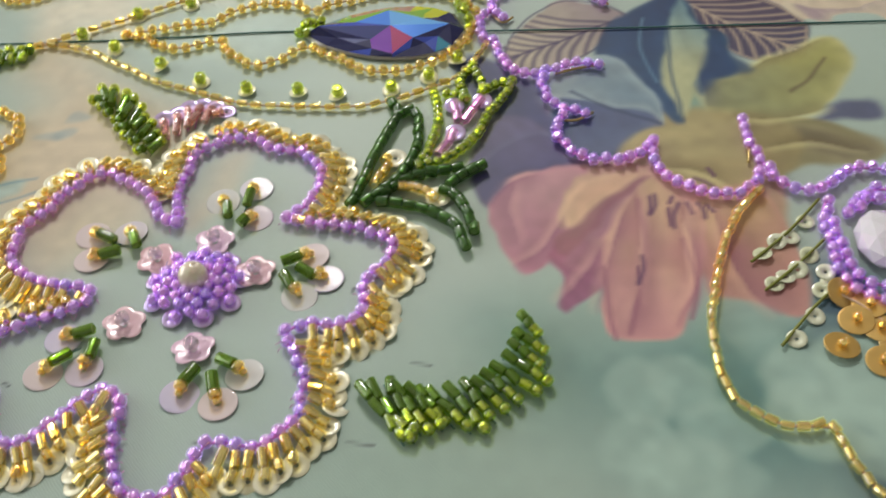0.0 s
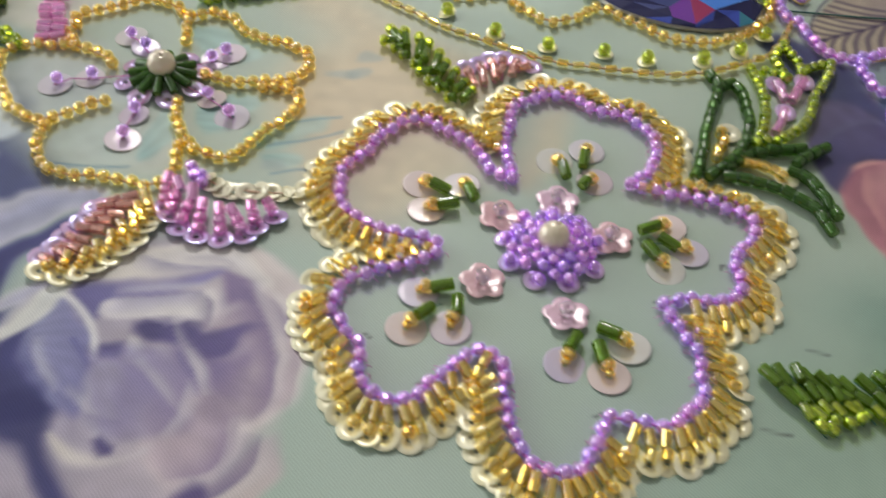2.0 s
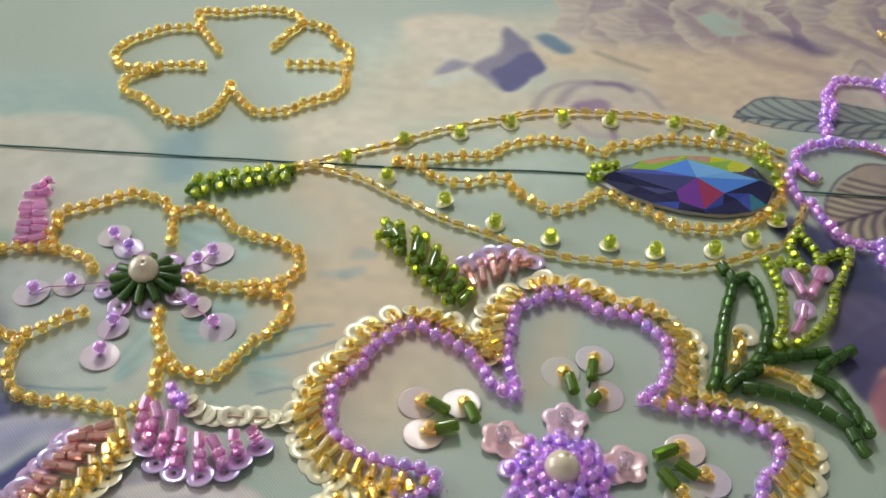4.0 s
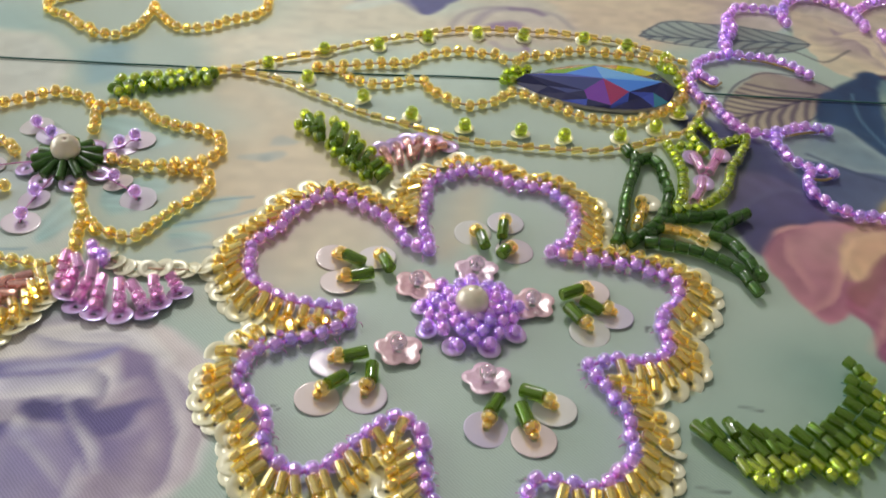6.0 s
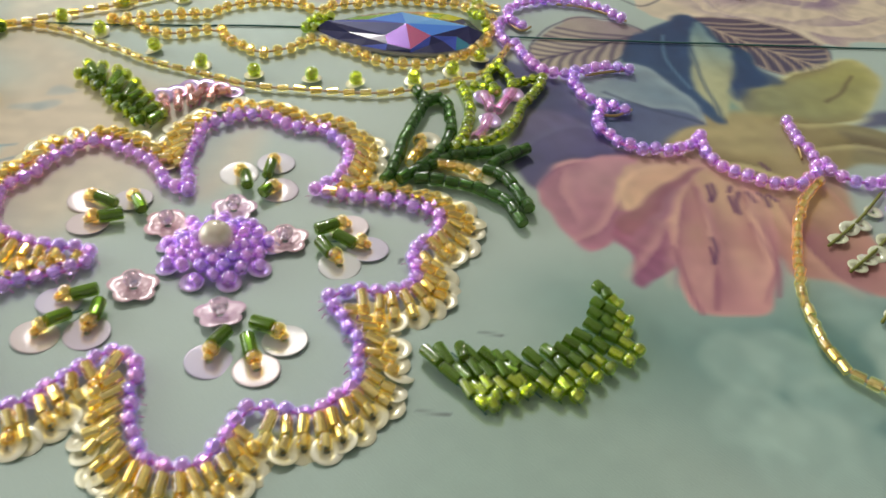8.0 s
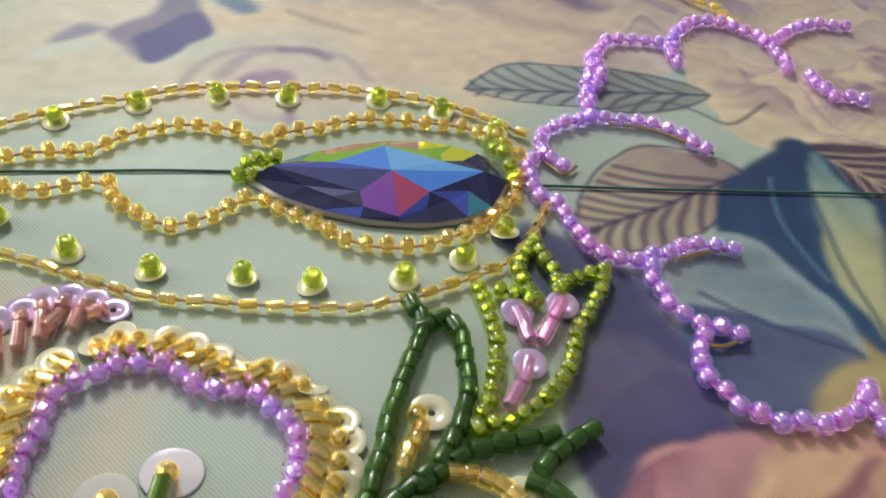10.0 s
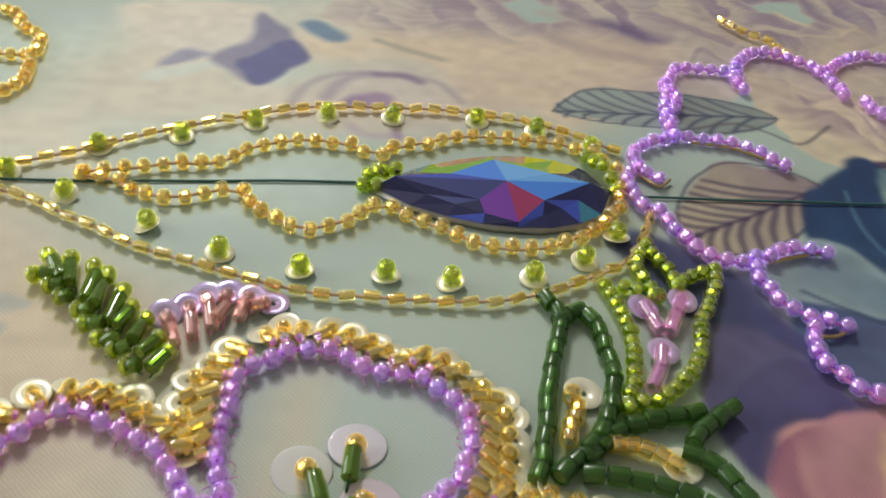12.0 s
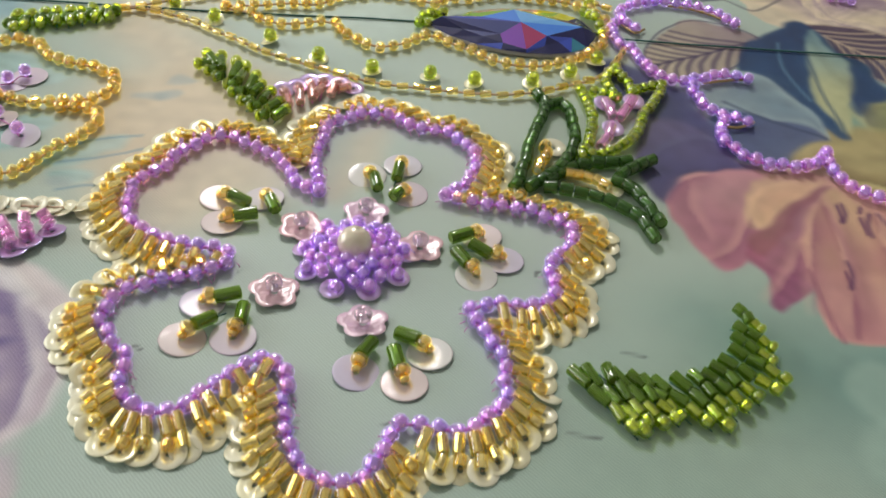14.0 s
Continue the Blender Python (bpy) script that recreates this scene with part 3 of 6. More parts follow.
wash([(-122.8, 118.3), (-118.8, 116.1), (-113.7, 119.5), (-109.2, 122.8), (-107.9, 121.1), (-112.8, 116.9), (-118.2, 114.4), (-121.4, 114.9)], ink(178, 174, 194), ink(135, 133, 171), None, 1.0, 0.9, ink(198, 194, 202))
wash([(-115.0, 112.1), (-112.6, 118.7), (-108.9, 121.9), (-108.3, 117.4), (-109.9, 112.7)], ink(192, 188, 196), ink(155, 151, 175), None, 1.2, 0.9, None, 0.1)
wash([(-113.0, 107.0), (-112.0, 114.0), (-110.0, 117.0), (-109.0, 112.0), (-104.0, 103.0), (-102.0, 98.0), (-111.0, 96.0)], ink(45, 49, 113), ink(69, 71, 133), None, 2, 0.92, None, 0.0, 1.0)
wash([(-110.0, 101.0), (-106.0, 101.0), (-103.0, 98.0), (-102.0, 94.0), (-98.0, 91.0), (-94.0, 88.0), (-97.0, 86.0), (-103.0, 91.0), (-109.0, 94.0), (-112.0, 100.0)], ink(42, 46, 108), ink(62, 62, 122), None, 2, 0.9, None, 0.0, 1.0)
wash([(-112.0, 102.0), (-112.0, 107.0), (-114.0, 108.0), (-117.0, 106.0), (-116.0, 99.0), (-116.0, 96.0), (-112.0, 97.0)], ink(194, 194, 192), ink(176, 180, 188), None, 1.4, 0.92, ink(204, 202, 200), 0.0, 1.0)
wash([(-84.0, 133.0), (-79.0, 131.0), (-74.0, 125.0), (-72.0, 116.0), (-72.0, 104.0), (-76.0, 103.0), (-76.0, 115.0), (-79.0, 121.0), (-83.0, 125.0)], ink(194, 184, 186), ink(167, 155, 169), None, 2, 0.9, ink(204, 194, 198), 0.06, 1.0)
wash([(-106.0, 121.0), (-103.0, 124.0), (-100.0, 128.0), (-94.0, 132.0), (-87.0, 132.0), (-83.0, 130.0), (-79.0, 126.0), (-81.0, 123.0), (-84.0, 124.0), (-86.0, 126.0), (-91.0, 126.0), (-97.0, 124.0), (-102.0, 122.0)], ink(200, 193, 190), ink(188, 182, 192), None, 1.4, 0.94, ink(210, 203, 202), 0.05, 1.0)
wash([(-106.0, 120.0), (-101.0, 122.0), (-95.0, 124.0), (-87.0, 126.0), (-88.0, 124.0), (-95.0, 121.0), (-100.0, 118.0), (-102.0, 115.0), (-103.0, 117.0)], ink(104, 98, 150), ink(136, 130, 174), None, 1.6, 0.92, None, 0.0, 1.0)
wash([(-87.0, 125.0), (-86.0, 126.0), (-82.0, 125.0), (-80.0, 122.0), (-78.0, 120.0), (-75.0, 118.0), (-75.0, 114.0), (-78.0, 119.0), (-82.0, 121.0), (-85.0, 120.0), (-86.0, 122.0)], ink(134, 116, 154), ink(104, 88, 138), None, 1.6, 0.9, None, 0.0, 1.0)
wash([(-101.0, 117.0), (-100.0, 119.0), (-95.0, 121.0), (-88.0, 122.0), (-85.0, 119.0), (-85.0, 118.0), (-91.0, 117.0), (-96.0, 116.0), (-100.0, 116.0)], ink(184, 178, 194), ink(198, 192, 198), None, 1.0, 0.95, ink(210, 204, 206), 0.05, 1.0)
wash([(-85.0, 118.0), (-80.0, 121.0), (-77.0, 119.0), (-75.0, 112.0), (-77.0, 109.0), (-80.0, 112.0), (-82.0, 114.0)], ink(161, 147, 167), ink(188, 174, 184), None, 2, 0.85, None, 0.06, 1.0)
wash([(-96.0, 115.0), (-89.0, 117.0), (-86.0, 117.0), (-84.0, 116.0), (-79.0, 117.0), (-80.0, 114.0), (-82.0, 111.0), (-85.0, 110.0), (-88.0, 113.0), (-93.0, 112.0)], ink(71, 59, 121), ink(97, 83, 139), None, 1.6, 0.95, None, 0.0, 1.0)
wash([(-87.0, 112.0), (-83.0, 111.0), (-79.0, 112.0), (-77.0, 109.0), (-78.0, 105.0), (-82.0, 104.0), (-85.0, 108.0)], ink(101, 85, 137), ink(144, 128, 166), None, 2.5, 0.85, None, 0.0, 1.0)
wash([(-98.0, 106.0), (-95.0, 108.0), (-91.0, 110.0), (-88.0, 110.0), (-84.0, 106.0), (-84.0, 100.0), (-97.0, 97.0)], ink(157, 149, 175), ink(184, 172, 188), None, 1.8, 0.9, ink(194, 184, 194), 0.07, 1.0)
wash([(-95.0, 112.0), (-93.0, 111.0), (-92.0, 108.0), (-92.0, 107.0), (-94.0, 109.0)], ink(200, 195, 198), None, None, 1.4, 0.9, None, 0.0, 1.0)
wash([(-110.0, 112.0), (-109.0, 117.0), (-108.0, 119.0), (-104.0, 117.0), (-101.0, 113.0), (-99.0, 108.0), (-98.0, 100.0), (-103.0, 99.0), (-108.0, 106.0)], ink(145, 145, 177), ink(131, 129, 169), None, 1.4, 0.93, None, 0.07, 1.0)
wash([(-100.0, 110.0), (-96.0, 111.0), (-95.0, 109.0), (-98.0, 108.0)], ink(66, 58, 122), None, None, 1.4, 0.92, None, 0.0, 1.0)
line([(-109.0, 119.0), (-108.0, 119.0), (-104.0, 117.0), (-101.0, 113.0), (-99.0, 108.0)], ink(208, 204, 208), 0.7, 0.85)
line([(-103.0, 111.0), (-99.0, 106.0), (-96.0, 100.0)], ink(104, 100, 154), 0.6, 0.6)
wash([(-115.0, 110.0), (-114.0, 113.0), (-111.0, 119.0), (-107.0, 122.0), (-105.0, 122.0), (-108.0, 117.0), (-110.0, 114.0), (-113.0, 110.0)], ink(196, 194, 196), ink(188, 188, 194), None, 1.2, 0.94, ink(206, 202, 202), 0.0, 1.0)
wash([(-99.0, 106.0), (-97.0, 108.0), (-94.0, 106.0), (-94.0, 101.0), (-93.0, 96.0), (-95.0, 96.0), (-98.0, 100.0)], ink(198, 193, 190), ink(186, 180, 188), None, 1.8, 0.85, None, 0.0, 1.0)
wash([(-89.0, 103.0), (-80.0, 105.0), (-77.0, 100.0), (-77.0, 95.0), (-81.0, 91.0), (-85.0, 90.0), (-88.0, 96.0)], ink(163, 149, 169), ink(186, 170, 182), None, 2, 0.85, ink(196, 184, 190), 0.06, 1.0)
wash([(-102.0, 95.0), (-100.0, 95.0), (-95.0, 94.0), (-89.0, 94.0), (-87.0, 96.0), (-87.0, 94.0), (-95.0, 92.0), (-99.0, 93.0)], ink(198, 191, 190), ink(186, 178, 188), None, 1.4, 0.9, None, 0.0, 1.0)
wash([(-96.0, 96.0), (-95.0, 97.0), (-92.0, 95.0), (-94.0, 94.0)], ink(84, 74, 128), None, None, 1.2, 0.9, None, 0.0, 1.0)
wash([(-79.0, 110.0), (-75.0, 115.0), (-72.0, 113.0), (-72.0, 107.0), (-76.0, 101.0), (-79.0, 105.0)], ink(196, 182, 186), ink(184, 170, 184), None, 2, 0.85, ink(204, 192, 194), 0.06, 1.0)
wash([(-84.0, 88.0), (-81.0, 92.0), (-79.0, 90.0), (-82.0, 87.0)], ink(86, 72, 128), None, None, 1.6, 0.9, None, 0.0, 1.0)
wash([(-79.0, 89.0), (-77.0, 92.0), (-75.0, 96.0), (-73.0, 100.0), (-71.0, 94.0), (-75.0, 88.0)], ink(196, 182, 184), ink(169, 157, 169), None, 1.6, 0.85, None, 0.0, 1.0)
fold([(-95.0, 116.0), (-91.0, 115.0), (-87.0, 117.0), (-85.0, 116.0)], ink(60, 50, 114), 4, 0.6, ink(204, 198, 204))
fold([(-89.0, 122.0), (-86.0, 120.0), (-85.0, 116.0)], ink(85, 69, 125), 3, 0.6, ink(204, 198, 204))
fold([(-87.0, 112.0), (-85.0, 108.0), (-83.0, 104.0)], ink(144, 132, 166), 4, 0.5, ink(204, 198, 204))
fold([(-82.0, 124.0), (-77.0, 121.0), (-75.0, 116.0)], ink(103, 85, 131), 4, 0.6, ink(204, 198, 204))
fold([(-78.0, 103.0), (-77.0, 97.0), (-78.0, 93.0)], ink(126, 108, 146), 4, 0.5, ink(204, 198, 204))
fold([(-109.0, 111.0), (-107.0, 106.0), (-103.0, 101.0)], ink(104, 102, 152), 4, 0.5, ink(204, 198, 204))
fold([(-102.0, 102.0), (-96.0, 99.0), (-92.0, 99.0)], ink(124, 118, 160), 4, 0.45, ink(204, 198, 204))
fold([(-109.0, 141.0), (-110.0, 136.0), (-112.0, 134.0)], ink(118, 128, 152), 3, 0.4, ink(204, 198, 204))
fold([(-83.0, 124.0), (-79.0, 121.0), (-76.0, 116.0), (-75.0, 110.0)], ink(126, 110, 146), 5, 0.5, ink(204, 198, 204))
fold([(-100.0, 119.0), (-94.0, 121.0), (-88.0, 122.0)], ink(111, 103, 151), 3, 0.5, ink(204, 198, 204))
fold([(-91.0, 117.0), (-87.0, 110.0), (-84.0, 106.0)], ink(116, 106, 154), 3, 0.55, ink(204, 198, 204))
fold([(-92.0, 129.0), (-87.0, 129.0), (-83.0, 126.0)], ink(145, 137, 157), 5, 0.4, ink(204, 198, 204))
wash([(-97.0, 110.0), (-93.0, 111.0), (-88.0, 110.0), (-84.0, 104.0), (-83.0, 98.0), (-95.0, 97.0), (-100.0, 108.0)], ink(136, 128, 168), ink(151, 141, 169), None, 2, 0.7, None, 0.08, 1.0)
wash([(-81.0, 108.0), (-80.0, 111.0), (-77.0, 108.0), (-74.0, 104.0), (-79.0, 101.0), (-83.0, 103.0)], ink(145, 131, 155), ink(157, 143, 161), None, 2, 0.7, None, 0.08, 1.0)
fold([(-82.0, 123.0), (-78.0, 118.0), (-75.0, 111.0), (-75.0, 105.0)], ink(114, 98, 142), 5, 0.65, ink(197, 191, 197))
fold([(-80.0, 125.0), (-75.0, 118.0), (-72.0, 111.0), (-72.0, 103.0)], ink(152, 138, 158), 6, 0.5, ink(197, 191, 197))
fold([(-88.0, 113.0), (-85.0, 108.0), (-83.0, 104.0)], ink(112, 100, 150), 5, 0.6, ink(197, 191, 197))
fold([(-94.0, 108.0), (-89.0, 104.0), (-84.0, 100.0)], ink(128, 118, 162), 4, 0.5, ink(197, 191, 197))
fold([(-99.0, 128.0), (-91.0, 127.0), (-85.0, 127.0)], ink(114, 106, 154), 4, 0.5, ink(197, 191, 197))
fold([(-100.0, 120.0), (-93.0, 122.0), (-88.0, 122.0)], ink(126, 118, 164), 4, 0.45, ink(197, 191, 197))
fold([(-82.0, 124.0), (-78.0, 117.0), (-75.0, 109.0), (-75.0, 103.0), (-77.0, 101.0)], ink(130, 114, 150), 5, 0.55, ink(197, 191, 197))
fold([(-74.0, 100.0), (-74.0, 95.0), (-77.0, 91.0), (-81.0, 88.0), (-83.0, 87.0)], ink(104, 90, 136), 6, 0.65, ink(197, 191, 197))
fold([(-79.0, 102.0), (-78.0, 96.0), (-80.0, 93.0), (-85.0, 91.0)], ink(140, 126, 158), 5, 0.5, ink(197, 191, 197))
fold([(-86.0, 107.0), (-85.0, 101.0), (-87.0, 97.0)], ink(144, 132, 164), 5, 0.5, ink(197, 191, 197))
# far roses
rose((1.6, 276.9), 42, ink(190, 180, 172), ink(182, 168, 170), ink(152, 136, 150), 23, 1.0, 3)
rose((73.9, 248.2), 40, ink(198, 184, 168), ink(176, 160, 162), ink(146, 126, 146), 24, 0.9, 4)
rose((53.9, 285.5), 34, ink(188, 176, 166), ink(158, 146, 164), ink(140, 124, 148), 25, 0.9, 3)
wash([(-46.0, 259.0), (-33.0, 262.0), (-16.0, 263.0), (23.0, 266.0), (12.0, 238.0), (-1.0, 228.0), (-8.0, 236.0), (-16.0, 238.0), (-20.0, 244.0), (-29.0, 251.0), (-41.0, 250.0)], ink(200, 184, 166), ink(196, 180, 166), None, 6, 0.85, None, 0.0, 1.0)
wash([(-46.0, 229.0), (-43.0, 241.0), (-36.0, 249.0), (-26.0, 249.0), (-18.0, 242.0), (-17.0, 231.0), (-25.0, 226.0), (-35.0, 224.0)], ink(196, 184, 176), ink(188, 176, 174), None, 5, 0.75, None, 0.0, 1.0)
wash([(-76.0, 269.0), (-72.0, 255.0), (-69.0, 250.0), (-61.0, 250.0), (-58.0, 250.0), (-53.0, 257.0), (-53.0, 272.0)], ink(204, 192, 180), ink(196, 190, 184), None, 3, 0.9, None, 0.0, 1.0)
wash([(-67.0, 247.0), (-64.0, 251.0), (-58.0, 250.0), (-63.0, 246.0), (-66.0, 244.0)], ink(138, 136, 160), None, None, 2, 0.85, None, 0.0, 1.0)
wash([(-68.0, 240.0), (-67.0, 243.0), (-60.0, 246.0), (-55.0, 248.0), (-58.0, 244.0), (-64.0, 240.0)], ink(192, 194, 190), None, None, 2, 0.8, None, 0.0, 1.0)
wash([(-58.0, 249.0), (-54.0, 255.0), (-53.0, 265.0), (-51.0, 269.0), (-47.0, 260.0), (-43.0, 251.0), (-46.0, 246.0), (-50.0, 240.0), (-55.0, 244.0)], ink(134, 128, 152), ink(120, 116, 146), None, 2, 0.9, None, 0.0, 1.0)
wash([(-54.0, 247.0), (-51.0, 251.0), (-47.0, 257.0), (-45.0, 256.0), (-42.0, 251.0), (-46.0, 245.0), (-50.0, 240.0)], ink(86, 88, 142), ink(92, 92, 140), None, 1.4, 0.95, None, 0.0, 1.0)
wash([(-45.0, 264.0), (-42.0, 266.0), (-39.0, 264.0), (-37.0, 259.0), (-41.0, 259.0)], ink(100, 128, 154), None, None, 2, 0.9, None, 0.0, 1.0)
wash([(-37.0, 235.0), (-35.0, 238.0), (-31.0, 240.0), (-28.0, 236.0), (-31.0, 234.0), (-34.0, 234.0)], ink(132, 108, 148), ink(156, 134, 158), None, 2, 0.85, None, 0.0, 1.0)
wash([(-29.0, 225.0), (-28.0, 228.0), (-27.0, 225.0), (-28.0, 223.0)], ink(146, 114, 156), None, None, 2, 0.8, None, 0.0, 1.0)
wash([(11.0, 274.0), (16.0, 276.0), (24.0, 270.0), (22.0, 267.0), (15.0, 269.0)], ink(112, 96, 132), None, None, 3, 0.8, None, 0.0, 1.0)
wash([(55.0, 274.0), (69.0, 281.0), (62.0, 257.0), (52.0, 256.0)], ink(190, 176, 160), None, None, 5, 0.6, None, 0.0, 1.0)
line([(-45.0, 231.0), (-42.0, 241.0), (-36.0, 246.0), (-28.0, 246.0), (-21.0, 244.0), (-17.0, 238.0)], ink(158, 148, 154), 1.2, 0.6)
line([(-31.0, 246.0), (-27.0, 246.0), (-24.0, 244.0)], ink(126, 106, 138), 1.4, 0.7)
line([(-31.0, 259.0), (-24.0, 255.0), (-20.0, 253.0)], ink(150, 146, 136), 1.4, 0.6)
line([(-39.0, 237.0), (-36.0, 244.0), (-32.0, 246.0)], ink(140, 126, 150), 1.6, 0.5)
line([(-35.0, 228.0), (-33.0, 225.0), (-29.0, 225.0)], ink(168, 152, 166), 1.4, 0.5)
line([(-5.0, 273.0), (3.0, 264.0), (11.0, 260.0), (21.0, 257.0)], ink(160, 142, 146), 3.2, 0.5)
line([(27.0, 278.0), (33.0, 271.0), (40.0, 271.0)], ink(158, 142, 148), 3.0, 0.5)
line([(2.0, 277.0), (11.0, 271.0), (19.0, 263.0)], ink(174, 158, 156), 3.0, 0.5)

# leaves beyond the scroll
def veined_leaf(pts, base, tip, c0, c1, stripe, count=9, width=0.55):
    wash(pts, c0, c1, (base, tip), 1.0, 0.95, None, 0.0)
    line(pts + pts[:1], stripe, 0.4, 0.7)
    line([base, ((base[0] + tip[0]) / 2, (base[1] + tip[1]) / 2), tip], stripe, 0.5, 0.8)
    p = curve(pts)
    b, t = np.array(base), np.array(tip)
    u = (t - b) / np.linalg.norm(t - b)
    for k in range(1, count):
        root = b + (t - b) * k / count
        for s in (-1, 1):
            d = u * 0.75 + s * np.array([-u[1], u[0]]) * 0.66
            for reach in range(1, 40):
                q = root + d * reach * 0.8
                if not nearest(np.array([q[0]]), np.array([q[1]]), p, True)[1][0]:
                    break
            q = root + d * reach * 0.72
            line([tuple(root), tuple((root + q) / 2 + u * 0.8), tuple(q)], stripe, width, 0.7)


wash([(31.1, 208.8), (45.2, 226.4), (55.3, 215.7), (56.8, 200.8), (47.6, 184.4), (41.6, 182.1), (38.4, 199.6)], ink(34, 74, 112), ink(58, 98, 128), None, 2, 0.95, None, 0.1)
veined_leaf([(10.9, 201.7), (12.8, 211.0), (17.4, 218.6), (24.4, 222.9), (32.0, 221.9), (36.5, 216.2), (31.8, 207.2), (24.0, 200.6), (15.2, 198.5)], (36.5, 216.2), (11.0, 200.9), ink(146, 132, 134), ink(176, 164, 148), ink(80, 66, 96), 9, 0.7)
veined_leaf([(45.0, 225.4), (55.9, 226.2), (66.4, 222.1), (73.1, 213.4), (68.6, 200.0), (59.2, 203.3), (52.3, 211.1), (46.0, 220.6)], (45.0, 225.4), (70.2, 204.8), ink(92, 74, 94), ink(84, 76, 102), ink(176, 160, 146), 10)
veined_leaf([(-2.2, 236.4), (4.4, 244.5), (15.0, 245.3), (28.5, 243.4), (36.7, 238.4), (27.4, 232.9), (15.4, 232.8), (4.4, 233.7)], (36.7, 238.4), (-2.2, 236.4), ink(140, 142, 142), ink(152, 160, 160), ink(72, 82, 104), 10, 0.5)
line([(19.4, 232.7), (29.7, 235.6), (38.0, 229.9), (45.1, 236.8)], ink(100, 96, 104), 0.5, 0.7)

# lily
wash([(16.2, 166.3), (33.6, 171.2), (58.4, 168.4), (60.7, 151.5), (58.7, 139.0), (46.0, 143.5), (28.6, 143.1), (21.3, 148.1)], ink(176, 146, 136), ink(182, 156, 136), None, 2.5, 0.95, None, 0.1)
wash([(6.7, 163.2), (7.1, 175.6), (11.6, 184.9), (21.4, 185.0), (23.4, 169.5), (16.3, 165.6), (11.5, 156.7)], ink(90, 78, 114), ink(118, 106, 134), None, 1.5, 0.95, None, 0.1)
wash([(0.6, 200.5), (9.9, 200.5), (19.2, 193.0), (20.3, 182.4), (12.7, 182.4), (4.7, 189.3)], ink(74, 80, 112), ink(88, 88, 122), None, 2, 0.9)
wash([(7.9, 166.4), (15.0, 171.2), (22.0, 169.7), (24.5, 163.7), (11.9, 157.1)], ink(84, 76, 112), None, None, 3, 0.7)
wash([(23.6, 187.6), (30.5, 201.4), (38.5, 200.9), (44.4, 184.3), (36.9, 174.3), (26.5, 170.3), (20.8, 178.2)], ink(74, 88, 120), ink(124, 146, 156), ((23.4, 174.2), (37.2, 198.6)), 1.5, 0.95, None, 0.12)
wash([(30.0, 203.4), (35.7, 214.5), (44.8, 225.2), (51.2, 216.5), (57.6, 202.3), (54.1, 191.3), (45.4, 183.4), (38.4, 200.5)], ink(28, 70, 112), ink(44, 88, 124), None, 1.5, 0.95, None, 0.1)
wash([(41.9, 210.3), (47.3, 212.7), (50.6, 198.6), (52.0, 186.0), (45.4, 183.4), (42.8, 198.6)], ink(120, 150, 156), ink(146, 164, 150), None, 1.5, 0.9, None, 0.1)
wash([(31.2, 206.3), (35.9, 216.2), (45.3, 226.8), (49.0, 221.2), (53.2, 214.7), (57.6, 210.6), (56.8, 202.3), (50.0, 194.3), (44.9, 182.3), (42.9, 188.2), (40.6, 197.4), (34.6, 202.5)], ink(30, 68, 108), ink(44, 84, 116), None, 1.2, 0.96, None, 0.12)
wash([(44.9, 215.9), (48.8, 215.6), (51.1, 205.2), (48.8, 188.5), (45.0, 181.4), (44.3, 191.0), (43.6, 203.9)], ink(104, 138, 146), ink(160, 164, 138), None, 1.0, 0.92, None, 0.15)
wash([(32.0, 203.6), (37.4, 203.3), (41.6, 197.9), (43.3, 189.6), (42.3, 181.8), (35.7, 180.1), (27.4, 181.6), (24.1, 188.4), (26.1, 196.9)], ink(126, 150, 158), ink(72, 78, 118), ((34.6, 202.5), (31.0, 179.6)), 1.0, 0.94, None, 0.12)
line([(32.4, 199.2), (37.1, 192.0), (41.4, 181.4)], ink(62, 70, 100), 0.5, 0.6)
line([(45.5, 213.3), (45.4, 200.0), (44.7, 182.3)], ink(40, 66, 96), 0.5, 0.6)
wash([(51.8, 184.3), (50.0, 193.0), (57.2, 198.6), (66.8, 204.3), (76.8, 210.1), (80.5, 203.3), (78.3, 194.9), (72.4, 186.1), (63.5, 182.4), (55.2, 182.6)], ink(142, 142, 116), ink(166, 160, 108), None, 1.5, 0.95, ink(186, 180, 142), 0.1)
line([(67.0, 191.3), (70.8, 194.9), (75.3, 202.3)], ink(110, 96, 80), 0.6, 0.6)
wash([(77.2, 189.6), (84.0, 187.9), (82.9, 182.8), (76.2, 184.4), (70.8, 182.7)], ink(88, 86, 120), None, None, 2, 0.8)
wash([(58.0, 180.2), (70.9, 183.6), (79.0, 177.9), (79.8, 172.4), (66.3, 168.5), (58.0, 165.4)], ink(146, 136, 96), ink(152, 142, 116), None, 1.8, 0.9, None, 0.12)
wash([(63.8, 177.8), (72.1, 178.7), (78.5, 175.5), (70.1, 173.4)], ink(120, 108, 100), None, None, 3, 0.7)
wash([(33.8, 173.5), (42.8, 184.3), (56.6, 185.2), (65.4, 181.1), (65.6, 170.0), (52.7, 161.7), (40.5, 167.4)], ink(174, 160, 126), ink(160, 148, 116), None, 2.0, 0.95, None, 0.08)
wash([(42.9, 160.8), (49.0, 163.8), (56.7, 163.2), (60.7, 151.5), (60.5, 136.7), (57.1, 134.1), (52.5, 138.6), (46.5, 140.5), (45.4, 151.2)], ink(190, 166, 136), ink(176, 132, 136), ((50.8, 162.4), (56.2, 134.3)), 1.2, 0.95, ink(184, 146, 140), 0.1)
